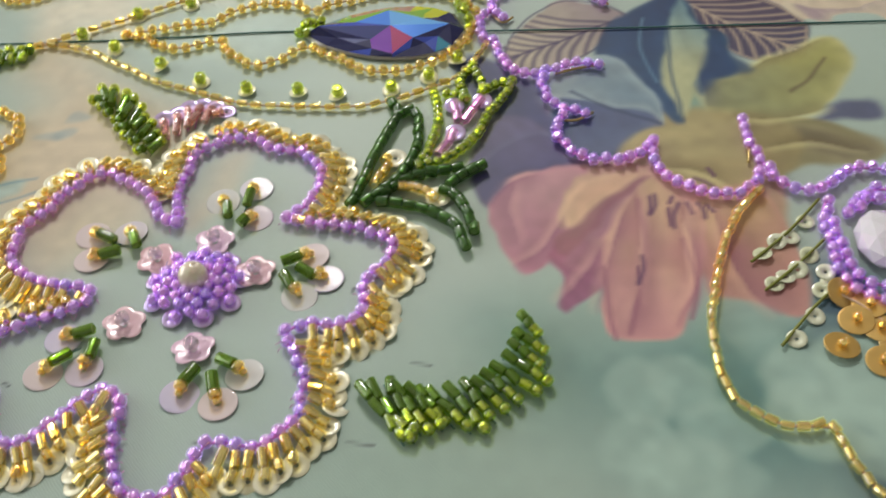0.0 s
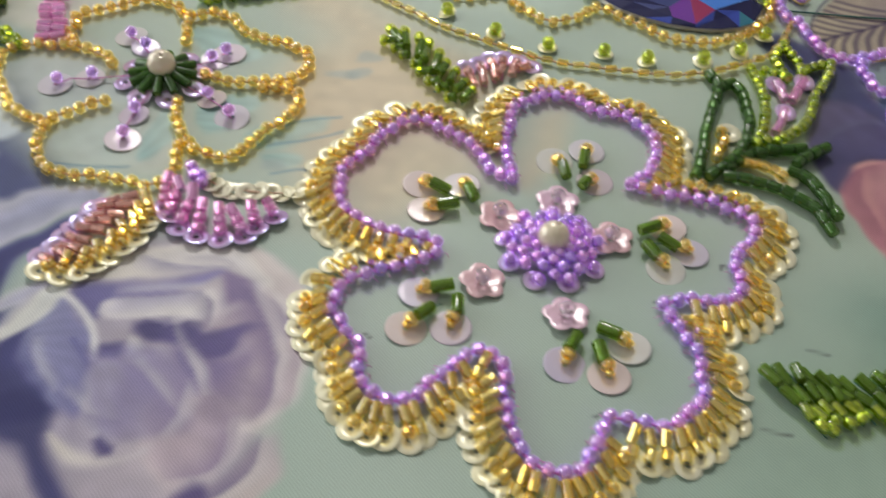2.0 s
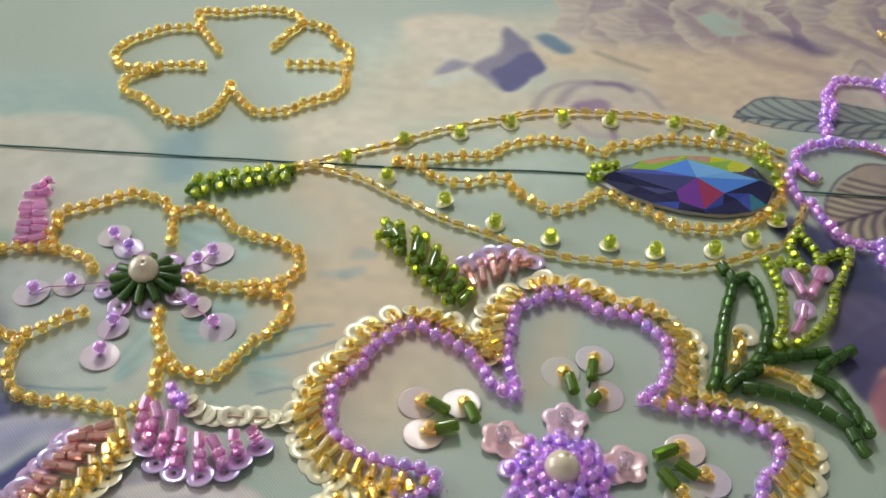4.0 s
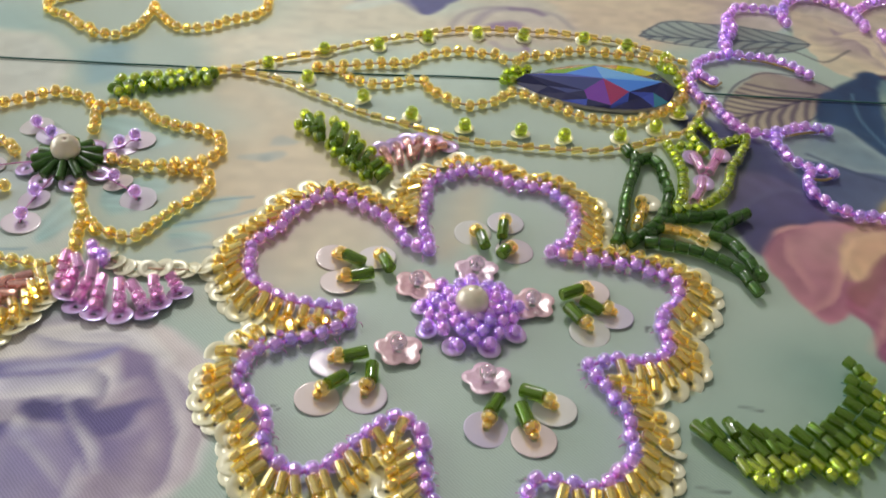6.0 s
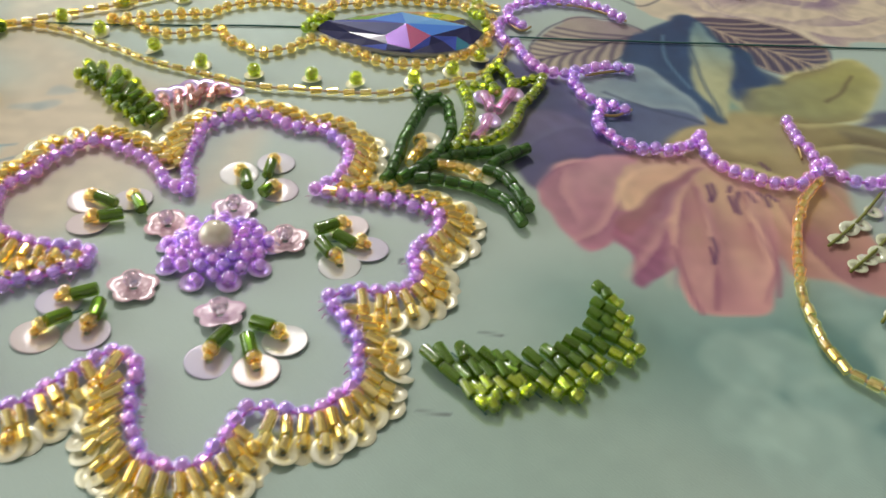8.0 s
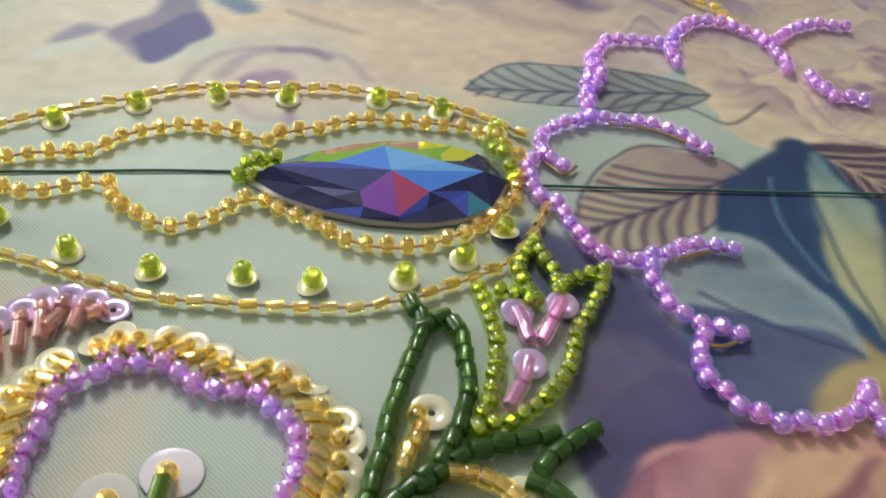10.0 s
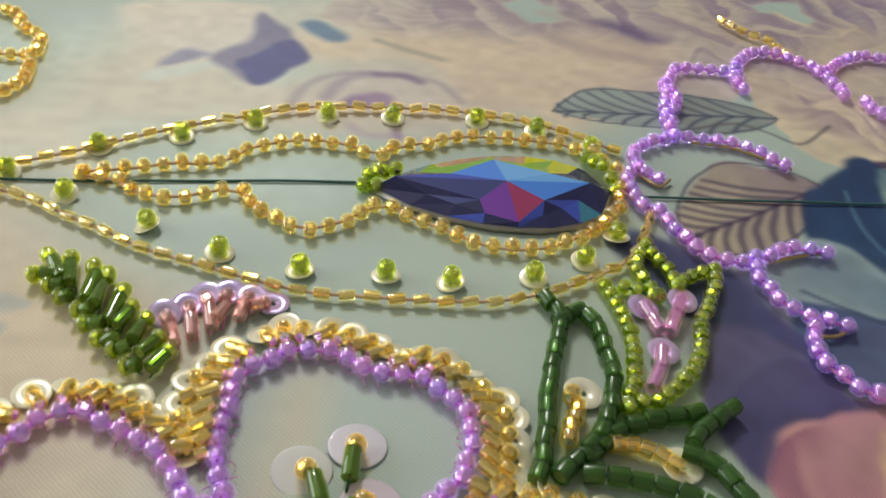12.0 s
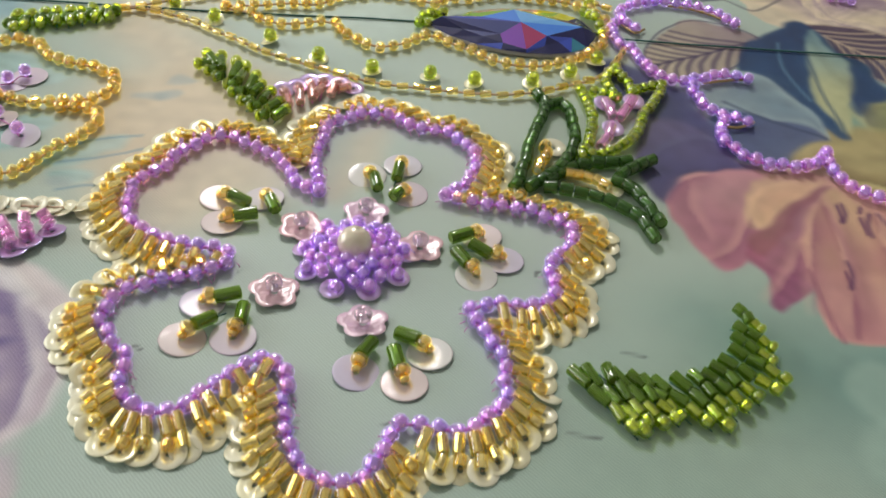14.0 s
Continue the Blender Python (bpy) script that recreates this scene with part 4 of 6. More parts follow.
wash([(10.3, 156.0), (11.8, 149.2), (14.8, 143.8), (18.5, 143.1), (22.2, 147.5), (24.7, 155.6), (28.4, 165.7), (22.4, 168.2), (16.2, 166.6), (12.3, 161.8)], ink(166, 118, 134), ink(180, 146, 150), ((14.8, 144.1), (24.4, 166.4)), 1.0, 0.97, ink(186, 140, 150), 0.08)
wash([(20.2, 146.5), (23.2, 150.1), (28.8, 148.3), (28.7, 139.4), (21.7, 134.7), (23.1, 141.5)], ink(168, 112, 132), ink(150, 104, 130), None, 1.0, 0.97, None, 0.12)
wash([(28.6, 147.6), (30.6, 157.8), (36.0, 168.1), (43.7, 164.5), (46.6, 153.9), (44.4, 138.6), (41.7, 131.4), (36.8, 129.2), (31.0, 129.0), (29.5, 137.0)], ink(190, 166, 140), ink(184, 138, 146), ((38.4, 166.6), (36.0, 130.3)), 1.0, 0.97, ink(196, 156, 152), 0.1)
wash([(23.1, 144.3), (25.1, 150.8), (32.2, 160.7), (37.5, 167.4), (34.1, 159.3), (28.9, 149.6), (27.8, 144.4)], ink(166, 122, 136), ink(156, 118, 136), None, 1.2, 0.9, None, 0.12)
wash([(21.5, 152.1), (23.3, 162.0), (29.5, 168.3), (38.1, 169.7), (34.2, 162.9), (27.2, 157.4), (23.2, 152.8)], ink(188, 164, 142), ink(190, 158, 146), None, 1.0, 0.95, None, 0.08)
for q, wd in (([(33.4, 130.2), (35.4, 140.8), (36.5, 151.1), (35.7, 162.2)], 5), ([(40.5, 132.1), (44.4, 141.0), (44.4, 151.2), (42.9, 160.8)], 3), ([(28.3, 133.5), (29.6, 143.2), (32.9, 155.0), (37.3, 165.1)], 4), ([(13.8, 144.0), (19.4, 148.1), (23.3, 156.3), (27.4, 165.0)], 5), ([(56.2, 134.3), (52.0, 141.2), (49.4, 150.0), (48.7, 160.9)], 6), ([(21.3, 135.6), (25.9, 141.8), (29.8, 150.9)], 4), ([(10.5, 157.4), (13.3, 163.3), (19.3, 167.1)], 4)):
    fold(q, ink(140, 88, 118), wd, 0.55, ink(204, 170, 160))
for q, wd in (([(8.2, 163.2), (10.9, 172.5), (17.1, 177.4), (23.4, 175.8)], 6), ([(43.8, 183.4), (40.2, 193.0), (32.7, 199.5), (24.7, 189.4)], 6), ([(43.8, 184.3), (43.9, 198.6), (43.8, 212.3)], 5), ([(51.4, 186.0), (50.6, 198.6), (47.3, 212.3)], 5)):
    fold(q, ink(56, 62, 104), wd, 0.6, ink(150, 164, 176))
for q, wd in (([(74.8, 187.8), (65.8, 183.5), (55.3, 183.5)], 4), ([(57.0, 196.7), (66.7, 203.3), (76.6, 209.1)], 3), ([(78.3, 174.4), (68.6, 176.2), (58.3, 174.5)], 4), ([(53.0, 163.9), (45.5, 168.2), (38.6, 169.7)], 4)):
    fold(q, ink(120, 108, 78), wd, 0.55, ink(206, 198, 160))
for q in ([(36.1, 160.7), (36.9, 151.1), (35.8, 140.8), (33.4, 130.2)], [(43.0, 151.2), (44.4, 141.0), (43.2, 133.9)], [(29.2, 144.4), (30.2, 135.9), (31.2, 129.0)]):
    line(q, ink(150, 104, 122), 0.6, 0.6)
for a_, b_ in [(38.1, 161.5), (38.3, 157.2)], [(41.3, 158.7), (41.4, 154.5)], [(44.3, 160.1), (45.0, 157.3)], [(42.0, 161.5), (41.5, 160.1)], [(35.1, 144.5), (35.2, 140.8)], [(48.5, 168.3), (49.5, 166.5)], [(47.6, 159.5), (48.6, 157.8)]:
    line([a_, b_], ink(108, 70, 104), 0.55, 0.8)
# deep blues behind the lily
wash([(2.0, 203.0), (8.0, 200.0), (17.0, 194.0), (19.0, 187.0), (22.0, 182.0), (22.0, 175.0), (16.0, 184.0), (8.0, 184.0), (4.0, 191.0)], ink(72, 78, 116), ink(84, 86, 122), None, 2, 0.85, None, 0.0, 1.0)
wash([(8.0, 183.0), (16.0, 183.0), (21.0, 175.0), (23.0, 171.0), (28.0, 169.0), (18.0, 168.0), (15.0, 167.0), (11.0, 158.0), (7.0, 162.0), (6.0, 166.0), (7.0, 176.0)], ink(116, 108, 138), ink(92, 88, 126), None, 2, 0.85, None, 0.06, 1.0)
wash([(38.0, 222.0), (47.0, 227.0), (46.0, 215.0), (44.0, 197.0), (46.0, 187.0), (46.0, 181.0), (42.0, 183.0), (41.0, 189.0), (39.0, 197.0), (34.0, 202.0), (31.0, 204.0), (34.0, 212.0)], ink(46, 76, 112), ink(62, 94, 128), None, 1.4, 0.92, None, 0.1, 1.0)
wash([(47.0, 223.0), (49.0, 219.0), (54.0, 210.0), (51.0, 196.0), (47.0, 183.0), (44.0, 190.0), (44.0, 205.0)], ink(130, 152, 158), ink(178, 176, 148), None, 1.4, 0.9, None, 0.14, 1.0)
wash([(54.0, 210.0), (58.0, 204.0), (60.0, 199.0), (54.0, 196.0), (51.0, 190.0), (51.0, 196.0)], ink(56, 82, 116), None, None, 1.8, 0.85, None, 0.08, 1.0)
wash([(23.0, 189.0), (31.0, 187.0), (41.0, 181.0), (36.0, 178.0), (33.0, 173.0), (25.0, 173.0), (23.0, 175.0), (26.0, 183.0)], ink(90, 100, 136), ink(112, 118, 142), None, 1.4, 0.9, None, 0.08, 1.0)
wash([(19.0, 192.0), (25.0, 200.0), (33.0, 203.0), (39.0, 196.0), (41.0, 184.0), (41.0, 181.0), (36.0, 185.0), (28.0, 188.0), (23.0, 189.0)], ink(144, 154, 160), ink(122, 138, 152), None, 1.2, 0.92, ink(168, 176, 180), 0.08, 1.0)
line([(25.0, 191.0), (32.0, 186.0), (41.0, 181.0)], ink(66, 80, 108), 0.55, 0.7)
line([(45.0, 213.0), (45.0, 197.0), (46.0, 182.0)], ink(60, 84, 112), 0.6, 0.55)
line([(40.0, 216.0), (39.0, 206.0), (42.0, 194.0)], ink(110, 136, 156), 0.5, 0.6)
wash([(23.0, 152.0), (24.0, 161.0), (29.0, 166.0), (36.0, 167.0), (30.0, 158.0)], ink(200, 172, 146), ink(192, 160, 142), None, 1.2, 0.85, ink(206, 180, 158), 0.08, 1.0)
wash([(21.0, 149.0), (26.0, 155.0), (35.0, 165.0), (37.0, 166.0), (28.0, 153.0), (23.0, 146.0)], ink(156, 112, 118), ink(146, 102, 118), None, 1.2, 0.85, None, 0.08, 1.0)
fold([(36.0, 165.0), (36.0, 154.0), (35.0, 141.0), (35.0, 136.0)], ink(150, 100, 116), 4, 0.5, ink(206, 172, 160))
fold([(44.0, 162.0), (43.0, 151.0), (43.0, 141.0)], ink(156, 108, 116), 4, 0.45, ink(206, 172, 160))
fold([(15.0, 165.0), (14.0, 157.0), (15.0, 149.0)], ink(150, 104, 126), 4, 0.4, ink(200, 160, 160))
line([(39.0, 162.0), (39.0, 159.0), (38.0, 157.0)], ink(106, 70, 104), 0.6, 0.7)
line([(43.0, 160.0), (42.0, 157.0), (42.0, 154.0)], ink(106, 70, 104), 0.6, 0.7)
line([(46.0, 160.0), (47.0, 158.0), (47.0, 156.0)], ink(106, 70, 104), 0.6, 0.7)
line([(46.0, 166.0), (48.0, 165.0), (49.0, 164.0)], ink(106, 70, 104), 0.6, 0.7)
line([(36.0, 147.0), (36.0, 144.0), (35.0, 141.0)], ink(106, 70, 104), 0.6, 0.7)
for q in ([(-21.9, 129.6), (-20.8, 129.8)], [(-11.4, 138.6), (-10.3, 137.9)], [(-63.9, 117.4), (-62.7, 116.6)], [(-30.6, 108.3), (-29.2, 108.9)], [(-11.8, 138.5), (-11.3, 137.5)], [(-0.8, 123.1), (2.3, 122.7)], [(-8.2, 108.7), (-4.5, 108.5)], [(-89.5, 170.3), (-87.7, 171.1)], [(-54.8, 109.9), (-53.9, 110.4)]):
    line(q, ink(84, 84, 88), 0.28, 0.75)
DYE = 0.4 * (DYE.clip(0.01, 1) / 0.4) ** 1.42


def cloth():
    m, nodes, links, b = material("printed_satin")
    at = nodes.new("ShaderNodeVertexColor")
    at.layer_name = "print"
    tc = nodes.new("ShaderNodeTexCoord")
    weave, warp, mp = nodes.new("ShaderNodeTexWave"), nodes.new("ShaderNodeTexNoise"), nodes.new("ShaderNodeMapping")
    mp.inputs["Rotation"].default_value = (0, 0, radians(-45))
    weave.inputs["Scale"].default_value = 800
    weave.inputs["Distortion"].default_value = 3.0
    weave.inputs["Detail"].default_value = 1
    warp.inputs["Scale"].default_value, warp.inputs["Detail"].default_value = 1500, 3
    add, bp = nodes.new("ShaderNodeMath"), nodes.new("ShaderNodeBump")
    mix = nodes.new("ShaderNodeMix")
    mix.data_type, mix.blend_type = "RGBA", "MULTIPLY"
    links.new(tc.outputs["Object"], mp.inputs[0])
    links.new(mp.outputs[0], weave.inputs["Vector"])
    links.new(tc.outputs["Object"], warp.inputs["Vector"])
    links.new(weave.outputs["Fac"], add.inputs[0])
    links.new(warp.outputs["Fac"], add.inputs[1])
    links.new(add.outputs[0], bp.inputs["Height"])
    bp.inputs["Strength"].default_value, bp.inputs["Distance"].default_value = 0.12, 0.0001
    links.new(bp.outputs[0], b.inputs["Normal"])
    ramp = nodes.new("ShaderNodeValToRGB")
    ramp.color_ramp.elements[0].color, ramp.color_ramp.elements[1].color = (0.66, 0.67, 0.68, 1), (1.2, 1.2, 1.2, 1)
    links.new(weave.outputs["Fac"], ramp.inputs[0])
    mix.inputs[0].default_value = 0.3
    links.new(at.outputs[0], mix.inputs[6])
    links.new(ramp.outputs[0], mix.inputs[7])
    links.new(mix.outputs[2], b.inputs["Base Color"])
    b.inputs["Roughness"].default_value = 0.5
    b.inputs["Specular IOR Level"].default_value = 0.4
    ny, nx = GX.shape
    me = bpy.data.meshes.new("cloth")
    z = (N1 - 0.5) * 0.2
    verts = np.stack([GX, GY, z - 0.1], -1).reshape(-1, 3) * MM
    i = (np.arange(ny - 1)[:, None] * nx + np.arange(nx - 1)[None]).reshape(-1)
    faces = np.stack([i, i + 1, i + nx + 1, i + nx], -1)
    me.from_pydata(verts.tolist(), [], faces.tolist())
    a = me.color_attributes.new("print", "FLOAT_COLOR", "POINT")
    a.data.foreach_set("color", np.concatenate([DYE.clip(0.01, 0.9), np.ones((ny, nx, 1))], -1).reshape(-1))
    for p in me.polygons:
        p.use_smooth = True
    me.materials.append(m)
    tagged(new("printed_cloth", me), "pale grey satin cloth printed with roses and lilies", "cloth", "", "structure")


cloth()

# ---- large violet flower ----
flower = thing("bead_flower", "large flower outlined in violet beads with gold fringe", "bead flower", (-38, 137))
petal_n = [(-44.6, 152.0), (-45.7, 157.0), (-46.1, 161.5), (-45.9, 168.0), (-43.9, 172.0), (-40.8, 174.8), (-36.8, 174.9), (-33.7, 173.9), (-30.1, 171.4), (-26.6, 171.5), (-23.1, 169.2), (-20.9, 165.6), (-20.9, 160.9), (-22.1, 157.0)]
petal_e = [(-25.1, 153.2), (-21.0, 152.5), (-16.5, 152.1), (-12.0, 151.4), (-8.4, 149.8), (-6.0, 147.5), (-6.4, 144.2), (-9.0, 140.6), (-9.7, 136.1), (-9.1, 132.6), (-11.2, 130.4), (-14.4, 129.5), (-17.3, 130.3)]
petal_s = [(-20.5, 128.4), (-20.0, 125.4), (-17.9, 122.9), (-16.6, 119.9), (-16.2, 115.9), (-16.1, 113.0), (-17.5, 110.4), (-20.0, 107.7), (-22.5, 106.9), (-25.4, 107.4), (-28.0, 107.7), (-29.6, 105.5), (-30.8, 102.2), (-32.2, 99.4), (-34.8, 97.9), (-37.3, 98.3), (-39.9, 100.1), (-41.4, 102.5), (-42.3, 105.6), (-42.9, 109.3), (-43.8, 113.0)]
petal_w = [(-44.7, 115.8), (-46.9, 116.5), (-49.6, 114.3), (-52.1, 111.4), (-54.1, 108.5), (-56.5, 106.2), (-59.1, 106.1), (-61.5, 107.6), (-63.1, 111.3), (-63.9, 114.8), (-66.7, 117.6), (-68.5, 121.1), (-68.5, 124.0), (-66.8, 126.5), (-63.6, 128.8), (-59.8, 130.3), (-56.4, 132.0)]
petal_nw = [(-54.8, 134.4), (-56.5, 136.6), (-59.5, 136.5), (-62.6, 137.0), (-66.4, 138.3), (-69.6, 140.5), (-71.9, 144.2), (-72.3, 149.1), (-70.6, 153.1), (-68.5, 156.1), (-67.0, 159.8), (-64.8, 162.5), (-61.3, 164.7), (-57.1, 162.9), (-53.3, 160.4), (-50.0, 157.1), (-47.5, 153.0)]
loop = petal_n + petal_e + petal_s + petal_w + petal_nw
bead_string(flower, "violet_outline", loop, "bead", VIOLET, THREAD_PINK, 2.3, (1.04, 1.04, 1.12), closed=True, wobble=0.25)


def fringe():
    rows = glide(loop, 0.4, True)
    spots = [p for p, _ in rows]
    border = curve(loop)
    todo, run, last = [], 0.0, None
    for i, (p, d) in enumerate(rows):
        around = sum((rows[(i + j) % len(rows)][1] for j in range(-6, 7)), Vector((0, 0, 0))).normalized()
        out = Vector((-around.y, around.x, 0))
        mid = p + out * 3.2
        run += 0 if last is None else min((mid - last).length, 2.0)
        last = mid
        if run < 2.35:
            continue
        run -= 2.35
        # the stitches all lean the same way, towards the hem of the cloth
        out = (out + Vector((random.gauss(0.35, 0.1) * max(out.y, 0.1), random.gauss(-0.5, 0.1) * (1 - 0.6 * max(out.y, 0)), 0))).normalized()
        most = 4.9 - 0.6 * out.y
        length = 0
        for k in (2.6, 3.2, 3.8, most * 0.85, most):
            q = p + out * k
            if min((q - s).length for j, s in enumerate(spots) if min(abs(j - i), len(rows) - abs(j - i)) > 14) < 2.2:
                break
            length = k
        q = p + out * (length + 1.0)
        if length and not nearest(np.array([q.x]), np.array([q.y]), border, True)[1][0]:
            todo.append((p + out * 1.1, p + out * length * random.uniform(0.92, 1.06)))
    line = stitches(flower, "gold_fringe", [((a.x, a.y), (b.x, b.y)) for a, b in todo], THREAD_GOLD)
    for a, b in todo:
        d = (b - a).normalized()
        wide = random.uniform(0.86, 1.0)
        if (b - a).length > 2.4:
            second = random.random()
            items = [("bugle", GOLD, random.uniform(1.9, 2.5), wide), ("bugle" if second < 0.55 else "bead", GOLD if second < 0.7 else AMBER, random.uniform(1.3, 1.7), wide * (1 if second < 0.55 else 0.86))]
            strand(line, (a.x, a.y), (b.x + d.x * 0.15, b.y + d.y * 0.15), items, random.uniform(1.5, 2.0), 0.85)
            k = random.uniform(0.92, 1.08)
            piece("sequin", "cup", SEQUIN_CREAM, line, (b.x + d.x * 0.1, b.y + d.y * 0.1, 0.25), (random.gauss(0, 0.14) + d.x * 0.12, random.gauss(0, 0.14) + d.y * 0.12, 1), (k, k, 1))
        else:
            strand(line, (a.x, a.y), (b.x, b.y), [("bugle", GOLD, 2.2, wide)], 1.4, 1.2)


fringe()


def fibres():
    bm = bmesh.new()
    for p, d in glide(loop, 1.3, True):
        side = Vector((-d.y, d.x, 0)) * random.choice((-1, -1, 1))
        a = p + side * 0.9 + d * random.gauss(0, 0.4)
        tip = a + side * random.uniform(0.3, 0.9) + d * random.gauss(0, 0.5)
        tube(bm, [(a.x, a.y, 0.5), ((a.x + tip.x) / 2, (a.y + tip.y) / 2, random.uniform(0.3, 0.9)), (tip.x, tip.y, random.uniform(0.1, 0.4))], 0.07, 3)
    tagged(part("thread_fuzz", bm, THREAD_PINK, flower), kind="stuff")


fibres()


def stamens(parent, base, tips):
    base, tips = (base[0], base[1] + 0.5), [(x, y + 0.5) for x, y in tips]
    line = stitches(parent, "stamen", [((t[0] + (base[0] - t[0]) * 0.6, t[1] + (base[1] - t[1]) * 0.6), t) for t in tips], THREAD_GREEN)
    for t in tips:
        a, b = Vector(base), Vector(t)
        d = (b - a).normalized()
        s = a + d * max(0.6, (b - a).length - 5.6)
        e = b - d * 1.3
        strand(line, s.lerp(e, 0.06), s.lerp(e, 0.94), [("bugle", GREEN, 3.0, random.uniform(1.08, 1.2))], 1.15, 1.5)
        piece("sequin", "sequin", SEQUIN_PEARL, line, (t[0], t[1], 0.06), (random.gauss(0, 0.05), random.gauss(0, 0.05), 1), (0.95, 0.95, 1))
        piece("bead", "bead", AMBER, line, (b.x - d.x * 1.0, b.y - d.y * 1.0, 1.45), (d.x, d.y, -0.2), (1.02, 1.02, 0.9))
        piece("bead", "bead", AMBER, line, (b.x - d.x * 0.1, b.y - d.y * 0.1, 0.9), (d.x + random.gauss(0, 0.3), d.y + random.gauss(0, 0.3), -0.8), (0.62, 0.62, 0.6))


stamens(flower, (-34.0, 150.7), [(-37.8, 157.7), (-32.4, 161.2), (-31.0, 153.7)])
stamens(flower, (-25.3, 141.7), [(-19.5, 144.7), (-16.3, 139.7), (-20.1, 135.7)])
stamens(flower, (-32.6, 123.5), [(-35.0, 115.4), (-28.8, 114.2), (-25.9, 119.7)])
stamens(flower, (-50.1, 127.3), [(-56.7, 125.7), (-57.7, 118.7), (-51.4, 119.7)])
stamens(flower, (-49.5, 145.0), [(-59.2, 148.8), (-52.7, 149.6), (-57.7, 143.1)])

centre = (-37.6, 137.6)
heart = stitches(flower, "flower_heart", [((centre[0] - 6, centre[1]), (centre[0] + 6, centre[1]))], THREAD_PINK)
for i in range(9):
    a = 2 * math.pi * (i + 0.3) / 9
    c, s = math.cos(a), math.sin(a)
    piece("sequin", "cup", SEQUIN_LILAC, heart, (centre[0] + 7.3 * c, centre[1] + 7.3 * s, 0.4), (c * 0.2, s * 0.2, 1), (0.88, 0.88, 1))
    for r, z, off in ((2.9, 2.5, 0.0), (4.1, 2.3, 0.35), (5.2, 1.9, 0.0), (6.2, 1.4, 0.35), (7.2, 1.1, 0.05)):
        w = off + random.gauss(0, 0.06)
        piece("bead", "bead", VIOLET, heart, (centre[0] + r * math.cos(a + w), centre[1] + r * math.sin(a + w), z + random.gauss(0, 0.15)), (c + random.gauss(0, 0.3), s + random.gauss(0, 0.3), -0.3), (1.0, 1.0, 0.95))
tagged(piece("pearl", "ball", PEARL, heart, (*centre, 3.2), (0.3, 0.2, 1)), "round cream pearl")
for q in [(-37.0, 148.2), (-28.4, 141.2), (-35.0, 124.7), (-47.6, 129.4), (-46.0, 143.7)]:
    piece("blossom_sequin", "blossom", SEQUIN_PINK, heart, (*q, 0.1), (random.gauss(0, 0.035), random.gauss(0, 0.035), 1), (1.1, 1.1, 1), random.uniform(0, 6))
    piece("crystal_bead", "bead", CLEAR, heart, (*q, 1.8), (random.gauss(0, 0.3), random.gauss(0, 0.3), 1), (1.1, 1.1, 1.1))

# ---- gold flower ----
gold = thing("bead_flower", "flower outlined in gold beads with a pearl centre", "bead flower", (-108, 170))
for pts in (
    [(-106.6, 180.3), (-107.8, 184.1), (-108.9, 187.2), (-112.2, 191.2), (-117.3, 192.7), (-121.5, 190.3), (-125.5, 187.5), (-128.7, 185.1), (-128.5, 181.1), (-127.3, 177.3)],
    [(-117.6, 171.9), (-122.7, 174.6), (-127.6, 175.7), (-131.9, 175.1), (-136.0, 173.8), (-138.0, 171.5), (-137.5, 166.9), (-134.9, 162.4), (-131.6, 158.1), (-128.3, 155.3), (-124.9, 154.5), (-121.8, 156.2), (-119.0, 159.2), (-115.8, 161.4)],
    [(-122.9, 153.1), (-122.7, 149.1), (-121.5, 145.7), (-119.3, 143.1), (-115.9, 142.1), (-110.8, 142.5), (-106.3, 142.0), (-102.6, 141.4), (-100.4, 142.8), (-99.2, 145.8), (-99.6, 149.9), (-100.0, 151.6)],
    [(-103.8, 162.7), (-102.1, 158.3), (-100.1, 154.7), (-97.6, 152.0), (-95.0, 150.3), (-91.8, 149.8), (-89.4, 151.3), (-88.1, 154.5), (-86.4, 157.9), (-84.1, 160.8), (-82.8, 164.3), (-83.3, 167.6), (-85.4, 169.4), (-89.8, 169.2)],
    [(-108.2, 188.1), (-105.5, 189.8), (-102.3, 189.8), (-98.5, 186.6), (-94.9, 183.9), (-89.6, 182.8), (-84.7, 180.7), (-83.1, 176.9), (-84.2, 173.8), (-87.7, 171.4), (-92.4, 170.2), (-97.2, 169.8), (-100.8, 170.7)],
):
    bead_string(gold, "gold_petal", pts, "bead", AMBER, THREAD_GOLD, 2.3, (1.0, 1.0, 1.0), z=1.05, wobble=0.25)

# ---- eye shaped teardrop ----
eye = thing("bead_teardrop", "long teardrop outlined in gold beads round a crystal", "bead motif", (-20, 205))
low = [(-89.2, 205.4), (-85.4, 205.9), (-80.0, 204.3), (-75.5, 202.5), (-70.2, 199.1), (-66.1, 196.9), (-59.9, 193.0), (-54.0, 190.6), (-50.0, 189.1), (-44.4, 187.1), (-38.9, 185.5), (-33.5, 185.1), (-27.4, 184.9), (-22.7, 184.8), (-17.3, 185.0), (-12.5, 186.2), (-7.6, 188.1), (-3.2, 190.9), (1.4, 193.9), (4.7, 198.7), (7.3, 205.2)]
top = [(-89.2, 205.4), (-85.1, 208.0), (-80.2, 211.0), (-74.9, 213.9), (-68.8, 217.6), (-64.0, 220.8), (-58.2, 224.1), (-53.0, 226.5), (-46.7, 229.6), (-43.0, 231.3), (-37.2, 232.3), (-31.4, 232.7), (-25.5, 233.0), (-19.5, 233.2), (-13.6, 232.1), (-6.8, 230.8), (-1.2, 228.0), (2.4, 225.7), (5.5, 223.2)]
